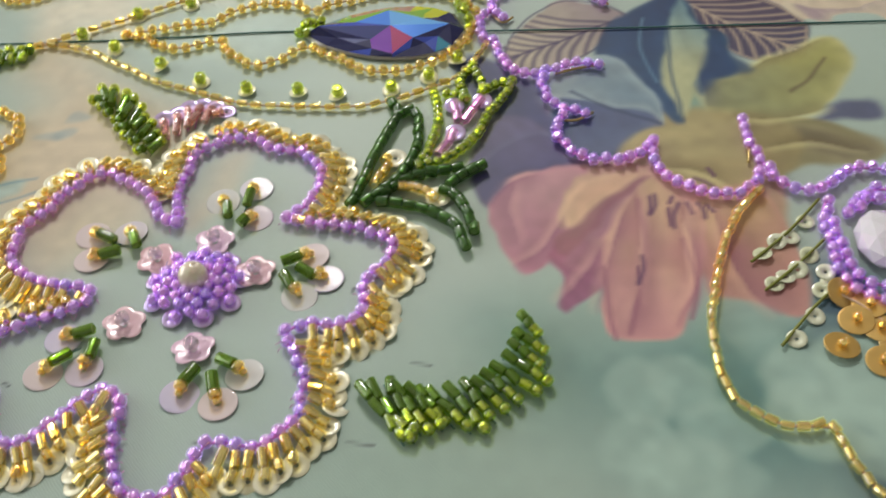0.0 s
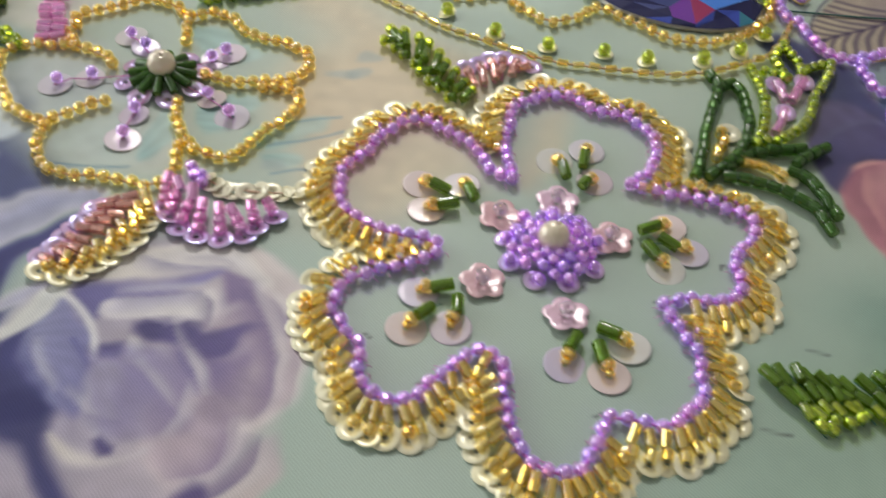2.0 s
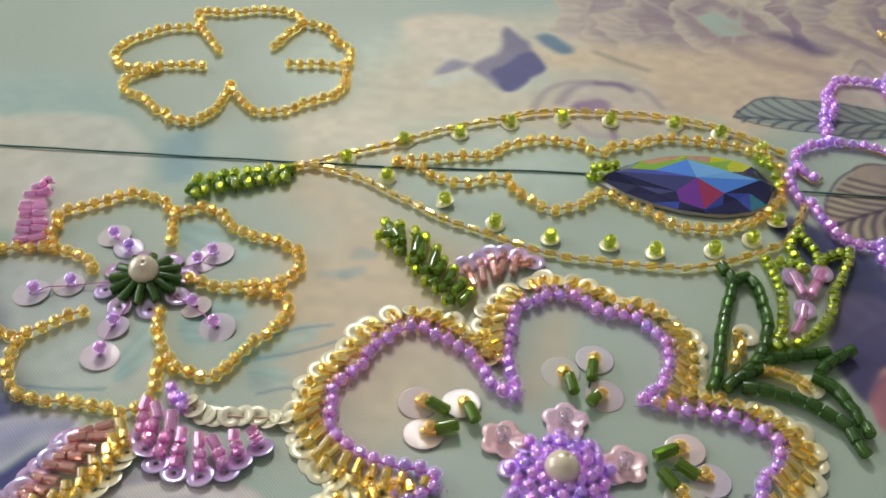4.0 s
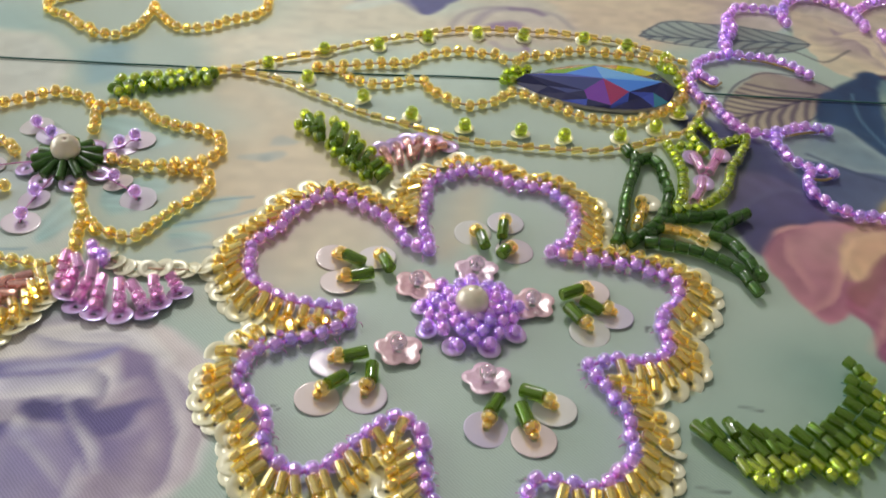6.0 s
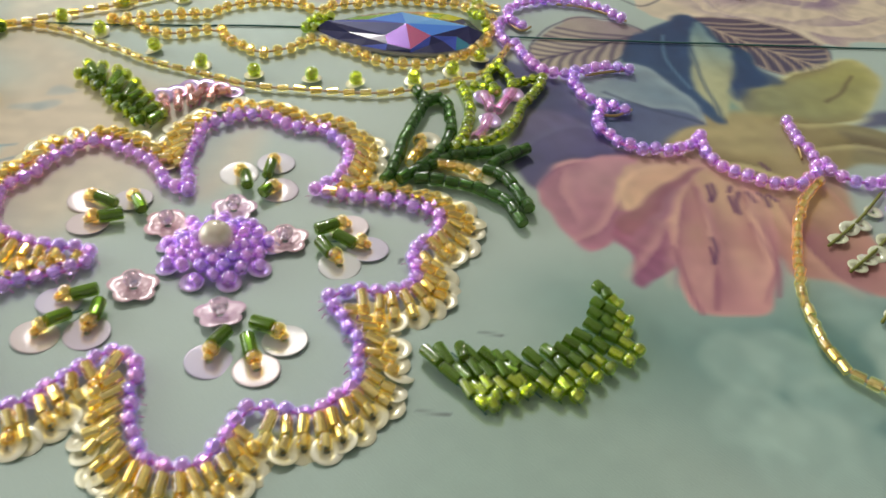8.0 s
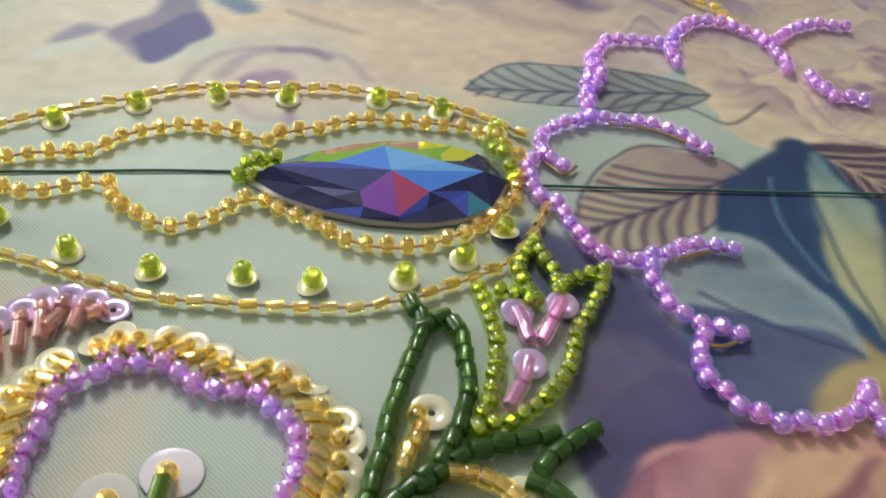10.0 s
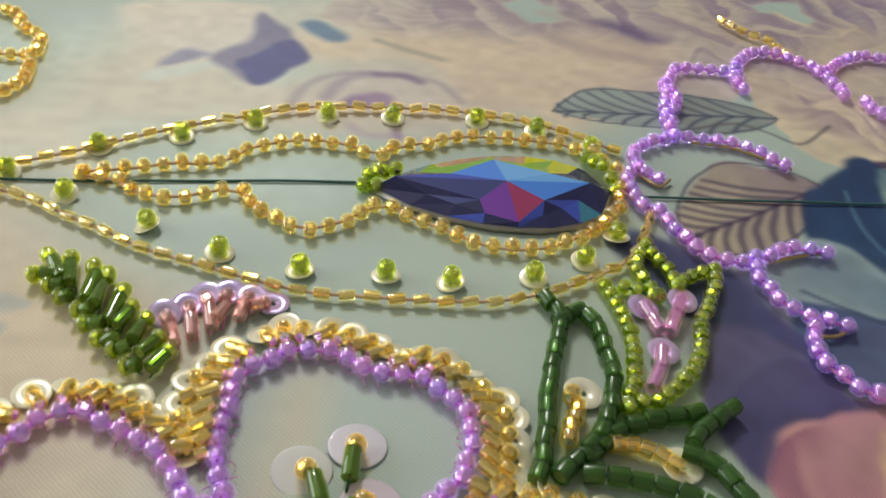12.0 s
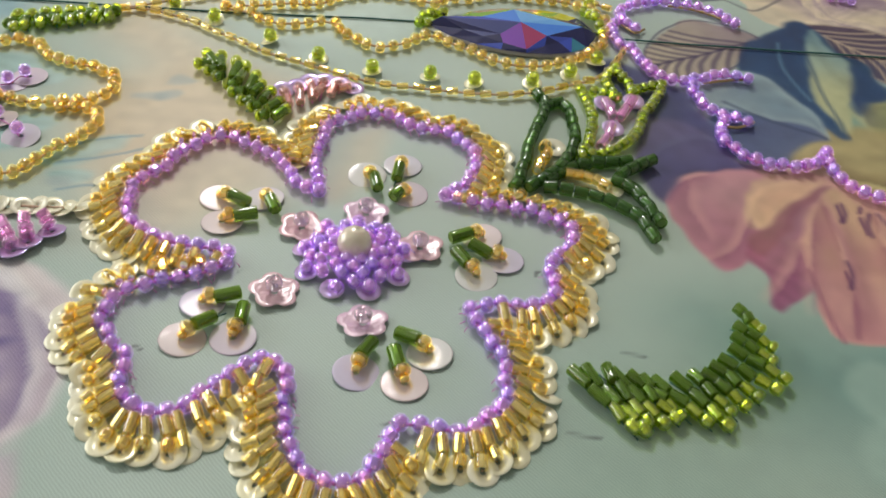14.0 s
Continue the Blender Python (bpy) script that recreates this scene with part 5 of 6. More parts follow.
bead_string(eye, "outer_line", low, "bugle", GOLD, THREAD_GOLD, 3.0, (0.8, 0.8, 1.0), z=0.9)
bead_string(eye, "outer_line", top, "bugle", GOLD, THREAD_GOLD, 3.0, (0.8, 0.8, 1.0), z=0.9)
inner_low = [(-70.7, 208.5), (-65.9, 207.7), (-62.9, 205.1), (-57.8, 204.3), (-54.6, 205.5), (-51.8, 206.7), (-49.2, 206.3), (-46.8, 203.4), (-44.0, 200.2), (-39.8, 198.5), (-35.7, 200.2), (-31.7, 203.9), (-29.1, 204.7), (-25.7, 201.9), (-22.4, 200.2), (-18.3, 197.3), (-14.2, 195.9), (-10.0, 196.1), (-5.6, 198.1), (-0.9, 201.8), (2.9, 206.2), (4.4, 212.2)]
inner_top = [(-70.5, 209.5), (-67.3, 210.3), (-63.2, 211.3), (-59.2, 213.0), (-54.8, 212.9), (-51.9, 214.4), (-49.2, 217.9), (-45.4, 220.0), (-41.3, 221.2), (-36.7, 221.0), (-33.0, 219.2), (-30.6, 218.1), (-27.9, 220.3), (-24.6, 221.8), (-18.9, 224.4), (-14.1, 225.0), (-9.3, 224.8), (-2.6, 223.9), (1.9, 221.7), (4.6, 217.5)]
bead_string(eye, "inner_line", inner_low, "bead", AMBER, THREAD_GOLD, 2.6, (1, 1, 1.0), z=1.05, wobble=0.3)
bead_string(eye, "inner_line", inner_top, "bead", AMBER, THREAD_GOLD, 2.6, (1, 1, 1.0), z=1.05, wobble=0.3)

# ---- violet waves ----
waves = thing("bead_scroll", "scalloped scroll of violet beads with gold thread", "bead scroll", (35, 180))
for pts in (
    [(19.2, 246.4), (19.2, 239.5), (16.1, 233.7), (16.5, 228.5), (19.9, 228.1), (24.7, 227.4), (29.2, 224.4), (32.2, 221.1)],
    [(16.5, 228.0), (12.5, 226.1), (8.7, 223.2), (8.0, 218.9), (10.4, 214.8)],
    [(8.2, 218.0), (5.8, 213.8), (6.1, 208.9), (9.0, 205.7), (10.9, 200.1), (13.3, 196.7), (16.6, 195.1), (21.7, 196.7), (26.2, 198.8), (30.4, 198.3)],
    [(19.0, 194.1), (19.4, 189.5), (21.1, 186.1), (23.7, 184.3), (27.4, 182.9)],
    [(23.1, 182.3), (21.7, 177.1), (23.2, 173.6), (26.4, 170.3), (30.8, 170.0), (34.3, 169.6), (37.8, 172.7), (39.8, 175.1)],
    [(39.0, 174.0), (39.5, 169.3), (42.2, 164.8), (46.8, 162.0), (51.4, 160.6), (55.1, 162.8), (57.5, 166.5)],
    [(55.9, 181.1), (57.2, 174.9), (58.4, 169.5), (60.6, 164.4), (65.1, 162.3), (70.3, 164.8), (73.7, 167.8), (79.3, 167.6)],
):
    bead_string(waves, "violet_scallop", pts, "bead", VIOLET, THREAD_PINK, 2.3, (1.06, 1.06, 1.12), wobble=0.28)


def sprig(parent, name, lines, mat, r=0.3):
    bm = bmesh.new()
    for pts in lines:
        tube(bm, [(p.x, p.y, 0.5) for p, _ in glide(pts, 0.8)], r)
    return part(name, bm, mat, parent)


# gold metal thread at the tips of the scallops
for pts in ([(19.0, 227.5), (24.7, 226.6), (29.3, 223.9), (33.1, 220.7)], [(8.2, 217.0), (10.6, 213.9), (12.7, 215.9)], [(21.7, 195.9), (26.1, 197.7), (31.6, 199.1)], [(23.4, 181.3), (25.8, 181.4), (28.8, 183.7)], [(55.8, 181.6), (56.6, 175.5), (56.1, 169.7)]):
    sprig(waves, "gold_thread", [pts], CORD, 0.28)
for pts in (
    [(33.1, 246.7), (31.7, 252.6), (27.3, 253.7), (22.6, 252.8), (19.3, 247.2), (17.6, 240.0), (16.8, 233.0)],
    [(33.1, 252.3), (35.5, 258.2), (40.9, 262.5), (46.3, 261.0), (50.2, 255.7), (51.3, 246.6)],
    [(51.3, 255.8), (56.6, 261.3), (61.4, 263.5), (66.6, 263.0)],
    [(53.8, 244.1), (56.4, 239.2), (60.8, 237.3)],
):
    bead_string(waves, "violet_scallop", pts, "bead", VIOLET, THREAD_PINK, 2.3, (1.06, 1.06, 1.12), wobble=0.28)
bead_string(waves, "gold_line", [(37.2, 276.6), (40.0, 272.2), (44.5, 267.1), (46.0, 262.9)], "bugle", GOLD, THREAD_GOLD, 2.6, (0.85, 0.85, 0.9))

# ---- gold flower: heart and stamens ----
c2 = (-107.8, 169.4)
heart = stitches(gold, "flower_heart", [((c2[0] - 5, c2[1]), (c2[0] + 5, c2[1]))], THREAD_GREEN)
for i in range(12):
    a = 2 * math.pi * (i + 0.2) / 12
    c, s_ = math.cos(a), math.sin(a)
    piece("bugle_bead", "bugle", EMERALD, heart, (c2[0] + 4.1 * c, c2[1] + 4.1 * s_, 1.8), (c, s_, -0.25), (1.0, 1.0, 1.9))
for i in range(8):
    a = 2 * math.pi * (i + 0.5) / 8
    piece("sequin", "cup", SEQUIN_LILAC, heart, (c2[0] + 6.6 * math.cos(a), c2[1] + 6.6 * math.sin(a), 0.5), (0.2 * math.cos(a), 0.2 * math.sin(a), 1), (1.05, 1.05, 1))
tagged(piece("pearl", "ball", PEARL, heart, (*c2, 3.6), (0.2, -0.3, 1)), "round cream pearl")
for near, far in ([(-113.9, 177.7), (-117.6, 180.6)], [(-120.7, 167.2), (-126.1, 164.6)], [(-110.0, 158.5), (-109.8, 152.1)], [(-98.1, 164.8), (-93.4, 160.5)], [(-100.4, 175.9), (-98.4, 178.4)]):
    line2 = stitches(gold, "stamen", [(c2, near), (near, far)], THREAD_PINK)
    for q, sz in ((near, 0.82), (far, 0.95)):
        q = (q[0], q[1] + 0.4)
        piece("sequin", "sequin", SEQUIN_PEARL, line2, (*q, 0.08), (random.gauss(0, 0.08), random.gauss(0, 0.08), 1), (sz, sz, 1))
        d = (Vector(c2) - Vector(q)).normalized()
        piece("bead", "bead", VIOLET, line2, (q[0] + d.x * 0.6, q[1] + d.y * 0.6, 1.6), (d.x, d.y, 0.3))

# ---- far gold flower ----
far_flower = thing("bead_flower", "unfinished flower outlined in gold beads only", "bead flower", (-111.6, 241.1))
for pts in (
    [(-118.0, 239.0), (-124.7, 238.3), (-131.5, 236.1), (-136.1, 236.8), (-138.3, 241.2), (-137.3, 247.3), (-133.0, 251.9), (-127.4, 255.1), (-122.5, 254.3), (-116.3, 246.2)],
    [(-123.4, 255.7), (-125.1, 262.9), (-119.0, 263.2), (-112.8, 265.6), (-106.0, 266.1), (-100.5, 262.7), (-102.4, 256.0), (-104.2, 249.6)],
    [(-100.1, 261.2), (-93.7, 259.7), (-90.5, 253.3), (-86.5, 249.5), (-87.3, 243.5), (-93.1, 243.5), (-99.3, 242.5)],
    [(-86.8, 242.2), (-85.8, 235.4), (-87.5, 231.2), (-92.3, 227.9), (-97.3, 223.4), (-102.4, 222.7), (-107.5, 228.2), (-109.7, 231.8)],
    [(-109.7, 231.8), (-110.1, 226.6), (-111.2, 220.2), (-115.6, 217.1), (-121.7, 219.9), (-125.9, 223.5), (-130.4, 226.1), (-132.8, 231.0), (-127.6, 235.9)],
):
    bead_string(far_flower, "gold_petal", pts, "bead", AMBER, THREAD_GOLD, 2.3, (1.0, 1.0, 1.0), z=1.05, wobble=0.25)

# ---- teardrop: crystal, drops ----
def crystal(parent):
    a, b = Vector((-31.5, 209.1)), Vector((3.0, 211.0))
    lowest = Vector((-15.2, 200.7))
    u = (b - a).normalized()
    v = Vector((-u.y, u.x))
    length, wide = (b - a).length, abs((lowest - a).dot(v)) * 1.02
    at = lambda s, side, k, z: Vector((*(a + u * length * (0.53 + (s - 0.53) * k) + v * side * wide * k * (max(s, 0) ** 0.8 * max(1 - s, 0) ** 0.5) / 0.42), z)) * MM
    ss = [0.0, 0.12, 0.28, 0.46, 0.64, 0.8, 0.92, 1.0]
    rim = [(s, -1) for s in ss] + [(s, 1) for s in ss[-2:0:-1]]
    n = len(rim)
    bm = bmesh.new()
    lo, hi, top = [[bm.verts.new(at(s, side, k, z)) for s, side in rim] for k, z in ((1.02, 0.05), (1.025, 0.6), (0.98, 0.9))]
    for i in range(n):
        j = (i + 1) % n
        bm.faces.new((lo[i], lo[j], hi[j], hi[i]))
        bm.faces.new((hi[i], hi[j], top[j], top[i]))
    bm.faces.new(lo[::-1])
    setting = part("crystal_setting", bm, BEZEL, parent, "dark metal setting")
    # the coating's shifting reflections, fixed into each facet's base colour
    reflection_coats = []
    for nm, c, metal in (("slate", (0.05, 0.075, 0.2), 0.0), ("blue", (0.1, 0.34, 0.9), 0.2), ("sky", (0.22, 0.58, 1.0), 0.2), ("crimson", (0.42, 0.035, 0.12), 0.2), ("plum", (0.2, 0.035, 0.34), 0.2), ("lime", (0.28, 0.6, 0.04), 0.2), ("yellow", (0.75, 0.78, 0.02), 0.2), ("peach", (0.62, 0.36, 0.22), 0.2), ("night", (0.012, 0.026, 0.085), 0.0), ("royal", (0.05, 0.1, 0.42), 0.0), ("teal", (0.05, 0.3, 0.36), 0.3)):
        m, nodes, links, bs = material("crystal_coat_reflection_" + nm)
        n_, mx = nodes.new("ShaderNodeTexNoise"), nodes.new("ShaderNodeMix")
        mx.data_type = "RGBA"
        n_.inputs["Scale"].default_value = 160
        mx.inputs[6].default_value, mx.inputs[7].default_value = (*c, 1), (c[0] * 0.7 + 0.02, c[1] * 0.8, min(1, c[2] * 1.2), 1)
        links.new(n_.outputs["Fac"], mx.inputs[0])
        links.new(mx.outputs[2], bs.inputs["Base Color"])
        bs.inputs["Metallic"].default_value, bs.inputs["Roughness"].default_value = metal, 0.16
        bs.inputs["Coat Weight"].default_value = 0.5 if metal else 0.0
        bs.inputs["Coat Roughness"].default_value = 0.03
        reflection_coats.append(m)
    SLATE, BLUE, SKY_, CRIMSON, PLUM, LIME_, YELLOW_, PEACH, NIGHT, ROYAL, TEAL_ = range(11)
    bm = bmesh.new()

    def facet(slot, *pts):
        bm.faces.new([bm.verts.new(p) for p in pts]).material_index = slot
    rise = 3.1
    g = lambda s, side: at(s, side, 0.985, 0.95)
    mid = lambda s, k, z: at(s, math.copysign(1, k), 1, z).lerp(at(s, -math.copysign(1, k), 1, z), 0.5 - abs(k) / 2)
    apex = mid(0.54, -0.1, rise)
    # four corners between the large kites, and the kites' outer ends
    nw, ne, sw, se = mid(0.32, 0.2, 2.55), mid(0.74, 0.22, 2.6), mid(0.42, -0.5, 2.05), mid(0.68, -0.5, 2.4)
    north, south, west, east = mid(0.52, 0.66, 2.2), mid(0.56, -0.92, 1.4), mid(0.09, 0.05, 2.75), mid(0.9, 0.05, 2.2)
    for corner_a, end, corner_b, ca, cb in ((nw, north, ne, BLUE, SKY_), (ne, east, se, SKY_, BLUE), (se, south, sw, CRIMSON, PLUM), (sw, west, nw, SLATE, ROYAL)):
        facet(ca, apex, corner_a, end)
        facet(cb, apex, end, corner_b)
    # the break between the kites and the girdle, quarter by quarter
    # lime, yellow and peach paint the stone's inner reflections on the far side
    quarters = (
        (nw, west, north, 1, (0.0, 0.12, 0.26, 0.4, 0.54), (SLATE, LIME_, LIME_, LIME_), (NIGHT, TEAL_, PEACH, PEACH)),
        (ne, north, east, 1, (0.54, 0.68, 0.8, 0.9, 1.0), (LIME_, LIME_, YELLOW_, NIGHT), (PEACH, YELLOW_, YELLOW_, NIGHT)),
        (se, east, south, -1, (1.0, 0.92, 0.82, 0.7, 0.56), (NIGHT, ROYAL, NIGHT, ROYAL), (NIGHT, TEAL_, NIGHT, NIGHT)),
        (sw, south, west, -1, (0.56, 0.42, 0.28, 0.14, 0.0), (PLUM, NIGHT, SLATE, NIGHT), (NIGHT, ROYAL, NIGHT, NIGHT)),
    )
    for corner, first, second, side, run, upper, lower in quarters:
        rim_pts = [g(s, side) for s in run]
        belt = [first, None, None, None, second]
        for k in (1, 2, 3):
            belt[k] = belt[0].lerp(belt[4], k / 4).lerp(rim_pts[k], 0.35).lerp(corner, 0.12)
        for k in range(4):
            facet(upper[k], corner, belt[k], belt[k + 1])
            facet(lower[k], belt[k], rim_pts[k], rim_pts[k + 1])
            facet(upper[k] if k % 2 else lower[k], belt[k], rim_pts[k + 1], belt[k + 1])
    me = link_mesh("crystal", bm, reflection_coats[0], False)
    for m in reflection_coats[1:]:
        me.materials.append(m)
    ob = new("crystal", me)
    under(ob, setting, Matrix.Identity(4))
    tagged(ob, "faceted blue and red rainbow crystal")


crystal(eye)
clasp = stitches(eye, "lime_beads", [((-32.7, 212.0), (-27.4, 213.7))], THREAD_GREEN)
for q, z in zip([(-32.7, 209.5), (-31.9, 212.2), (-31.0, 209.3), (-29.7, 212.2), (-28.1, 212.3), (-30.6, 211.4), (0.6, 220.4), (1.4, 218.1), (2.4, 216.4), (3.3, 214.2), (3.4, 211.3), (2.4, 219.5)], (1.1, 1.2, 1.1, 1.6, 2.2, 2.4, 1.1, 1.6, 2.2, 1.4, 1.1, 1.2)):
    piece("bead", "bead", LIME, clasp, (*q, z), (random.gauss(0, 1), random.gauss(0, 1), 0.3))
drops = stitches(eye, "lime_drop", [((-60.1, 198.8), (-60.3, 200.0))], THREAD_GOLD)
for q in [(-71.9, 204.5), (-60.1, 198.4), (-50.3, 193.1), (-40.1, 190.2), (-29.5, 189.8), (-21.4, 189.0), (-10.8, 190.7), (-3.6, 194.7), (1.7, 200.5)] + [(-80.6, 209.2), (-70.2, 216.8), (-59.3, 221.1), (-49.2, 226.3), (-38.5, 229.7), (-28.4, 230.1), (-15.1, 230.7), (-5.9, 228.5), (1.8, 223.5)]:
    piece("sequin", "cup", SEQUIN_CREAM, drops, (*q, 0.3), (random.gauss(0, 0.15), random.gauss(0, 0.15) - 0.1, 1), (0.95, 0.95, 1))
    piece("bead", "bead", LIME, drops, (q[0], q[1], 1.5), (random.gauss(0, 0.2), random.gauss(0, 0.2), 1), (1.08, 1.08, 1.3))

# ---- leaves ----
def bead_leaf(label, at):
    return thing("bead_leaf", label, "bead leaf", at, "bead leaves round the flowers")


crescent = bead_leaf("crescent leaf of dark green and lime bugle beads", (5.5, 116.8))
leaf(crescent, "bead_rows", [(-8.0, 118.3), (-6.0, 118.8), (-4.2, 119.0), (-2.5, 118.3), (-0.8, 118.0), (1.0, 117.5), (2.9, 117.4), (5.1, 118.5), (7.3, 119.4), (9.0, 120.1), (10.5, 121.1), (12.1, 122.3), (13.4, 124.4), (14.5, 126.8), (14.9, 129.3), (16.4, 132.2)], [(-0.0, 108.4), (1.4, 108.7), (2.2, 110.1), (3.7, 110.2), (5.3, 111.0), (7.0, 111.5), (9.4, 110.7), (11.6, 110.6), (12.9, 112.6), (14.7, 114.2), (16.3, 115.6), (19.3, 117.7), (20.4, 120.0), (20.3, 122.5), (20.2, 125.3), (19.4, 128.5)], 0, [("bugle", GREEN, 2.3, 1.0), ("bugle", GREEN, 2.1, 1.0), ("bugle", LIME, 1.7, 0.95), ("bead", LIME, 1.4, 0.88)], THREAD_GREEN, 1.7, 1.0)

leaf_b = bead_leaf("leaf of green bugles tipped with lime beads", (-61.7, 179.4))
leaf(leaf_b, "bead_rows", [(-67.1, 185.7), (-62.7, 180.5), (-58.9, 176.1), (-54.7, 170.4)], [(-70.9, 190.6), (-66.3, 190.5), (-60.8, 185.8), (-55.8, 178.8), (-52.6, 174.0)], 9, [("bugle", GREEN, 2.4, 1.05), ("bead", LIME, 1.2, 0.95)], THREAD_GREEN, 1.8, 1.1)
leaf(leaf_b, "bead_rows", [(-68.0, 186.2), (-63.4, 180.4), (-59.6, 176.1), (-55.5, 170.9)], [(-71.4, 186.5), (-66.1, 181.3), (-62.5, 176.3), (-57.9, 171.2)], 8, [("bugle", GREEN, 1.8, 1.0), ("bead", LIME, 1.4, 1.0)], THREAD_GREEN, 1.8, 1.1)

blush = bead_leaf("small leaf of mauve bugles with lilac sequins", (-48.9, 180.8))
leaf(blush, "bead_rows", [(-52.4, 175.1), (-49.8, 177.1), (-47.6, 179.1), (-45.3, 181.6)], [(-54.3, 180.5), (-52.1, 182.9), (-49.3, 184.3), (-46.0, 184.3), (-43.2, 183.2)], 6, [("bugle", MAUVE, 2.0, 0.95), ("bead", MAUVE, 1.2, 0.9)], THREAD_PINK, 1.2, 1.0, SEQUIN_LILAC)

lime_leaf = bead_leaf("narrow leaf of lime and green beads", (-98.7, 198.9))
leaf(lime_leaf, "bead_rows", [(-107.3, 193.3), (-102.5, 196.3), (-96.5, 198.7), (-90.0, 202.6)], [(-106.9, 199.0), (-101.4, 201.6), (-96.2, 203.3), (-90.4, 205.3)], 9, [("bead", GREEN, 1.5, 1.0), ("bead", LIME, 1.5, 1.0)], THREAD_GREEN, 1.2, 1.3)
leaf(lime_leaf, "bead_rows", [(-106.1, 192.6), (-101.7, 195.0), (-96.2, 197.0), (-90.8, 200.1)], [(-107.1, 195.0), (-102.3, 197.5), (-96.8, 200.1), (-91.2, 202.8)], 8, [("bead", LIME, 1.5, 1.0)], THREAD_GREEN, 1.0, 1.4)

chevron = bead_leaf("bent leaf of lime and dark green bugles", (-145.5, 182.6))
leaf(chevron, "bead_rows", [(-147.9, 178.7), (-146.1, 180.1), (-144.7, 182.7), (-144.0, 185.8)], [(-151.2, 183.1), (-150.5, 186.8), (-149.2, 190.1), (-147.3, 192.5)], 7, [("bugle", GREEN, 2.0, 1.0), ("bead", LIME, 1.3, 1.0), ("bead", LIME, 1.3, 1.0)], THREAD_GREEN, 1.4, 1.1)
leaf(chevron, "bead_rows", [(-147.4, 180.7), (-143.2, 179.4), (-139.4, 177.4), (-135.4, 174.9)], [(-147.6, 176.7), (-144.1, 174.9), (-140.4, 174.5), (-136.1, 173.3)], 9, [("bead", LIME, 1.5, 1.0), ("bead", LIME, 1.5, 1.0)], THREAD_GREEN, 1.4, 1.1)

plume = bead_leaf("upright leaf of shiny pink bugles", (-134.3, 185.1))
leaf(plume, "bead_rows", [(-133.9, 176.4), (-135.4, 180.8), (-136.5, 185.6), (-136.9, 189.7), (-135.7, 192.5)], [(-128.5, 177.9), (-130.0, 181.6), (-131.9, 185.9), (-132.9, 189.8), (-133.7, 194.2)], 9, [("bugle", PINK, 2.2, 1.0), ("bugle", PINK, 2.2, 1.0)], THREAD_PINK, 1.2, 1.5)

feather = bead_leaf("long leaf of mauve and gold bugles with sequins", (-107.2, 130.2))
leaf(feather, "bead_rows", [(-102.5, 139.0), (-103.1, 134.8), (-104.8, 130.5), (-107.6, 126.1), (-110.8, 123.3)], [(-107.1, 137.3), (-108.8, 134.1), (-109.9, 130.8), (-111.1, 127.4), (-112.3, 124.1)], 9, [("bugle", MAUVE, 2.2, 1.0), ("bugle", MAUVE, 2.0, 0.95)], THREAD_PINK, 1.3, 1.0, SEQUIN_LILAC)
leaf(feather, "bead_rows", [(-101.8, 139.8), (-102.1, 136.0), (-103.6, 130.6), (-106.9, 126.4), (-110.1, 123.7)], [(-99.3, 135.5), (-99.8, 131.9), (-101.8, 127.9), (-103.8, 125.5), (-107.0, 122.6), (-111.5, 121.8)], 9, [("bugle", GOLD, 2.2, 0.95), ("bugle", AMBER, 1.6, 0.95), ("bead", GOLD, 1.3, 0.8)], THREAD_GOLD, 1.5, 1.0, SEQUIN_CREAM)

spray = bead_leaf("spray of bright pink bugles with lilac sequins", (-89.8, 137.6))
leaf(spray, "bead_rows", [(-98.8, 143.6), (-96.0, 142.8), (-92.8, 139.9), (-89.0, 137.7), (-85.7, 138.2), (-82.6, 140.2)], [(-98.3, 138.4), (-94.5, 134.1), (-90.6, 133.1), (-86.0, 132.9), (-83.1, 135.2), (-81.3, 138.2)], 8, [("bugle", PINK, 2.2, 1.1), ("bead", PINK, 1.5, 1.0), ("bead", PINK, 1.4, 1.0)], THREAD_PINK, 2.2, 1.0, SEQUIN_LILAC)
leaf(spray, "bead_rows", [(-96.6, 147.3), (-94.9, 145.8)], [(-95.0, 144.1), (-93.4, 142.6)], 2, [("bead", VIOLET, 1.8, 1.0), ("bead", VIOLET, 1.8, 1.0)], THREAD_PINK)
trail = sprig(spray, "sequin_trail", [[(-94.6, 145.9), (-91.0, 143.5), (-86.6, 143.0), (-78.9, 143.5)]], THREAD_GOLD, 0.2)
for q in [(-93.5, 144.9), (-91.9, 143.6), (-90.2, 142.7), (-88.6, 142.5), (-86.5, 142.8), (-84.5, 143.3), (-82.5, 143.5), (-80.4, 143.1), (-78.9, 143.6)]:
    piece("sequin", "cup", SEQUIN_CREAM, trail, (*q, 0.5), (random.gauss(0, 0.25), random.gauss(0, 0.25), 1), (0.9, 0.9, 1))

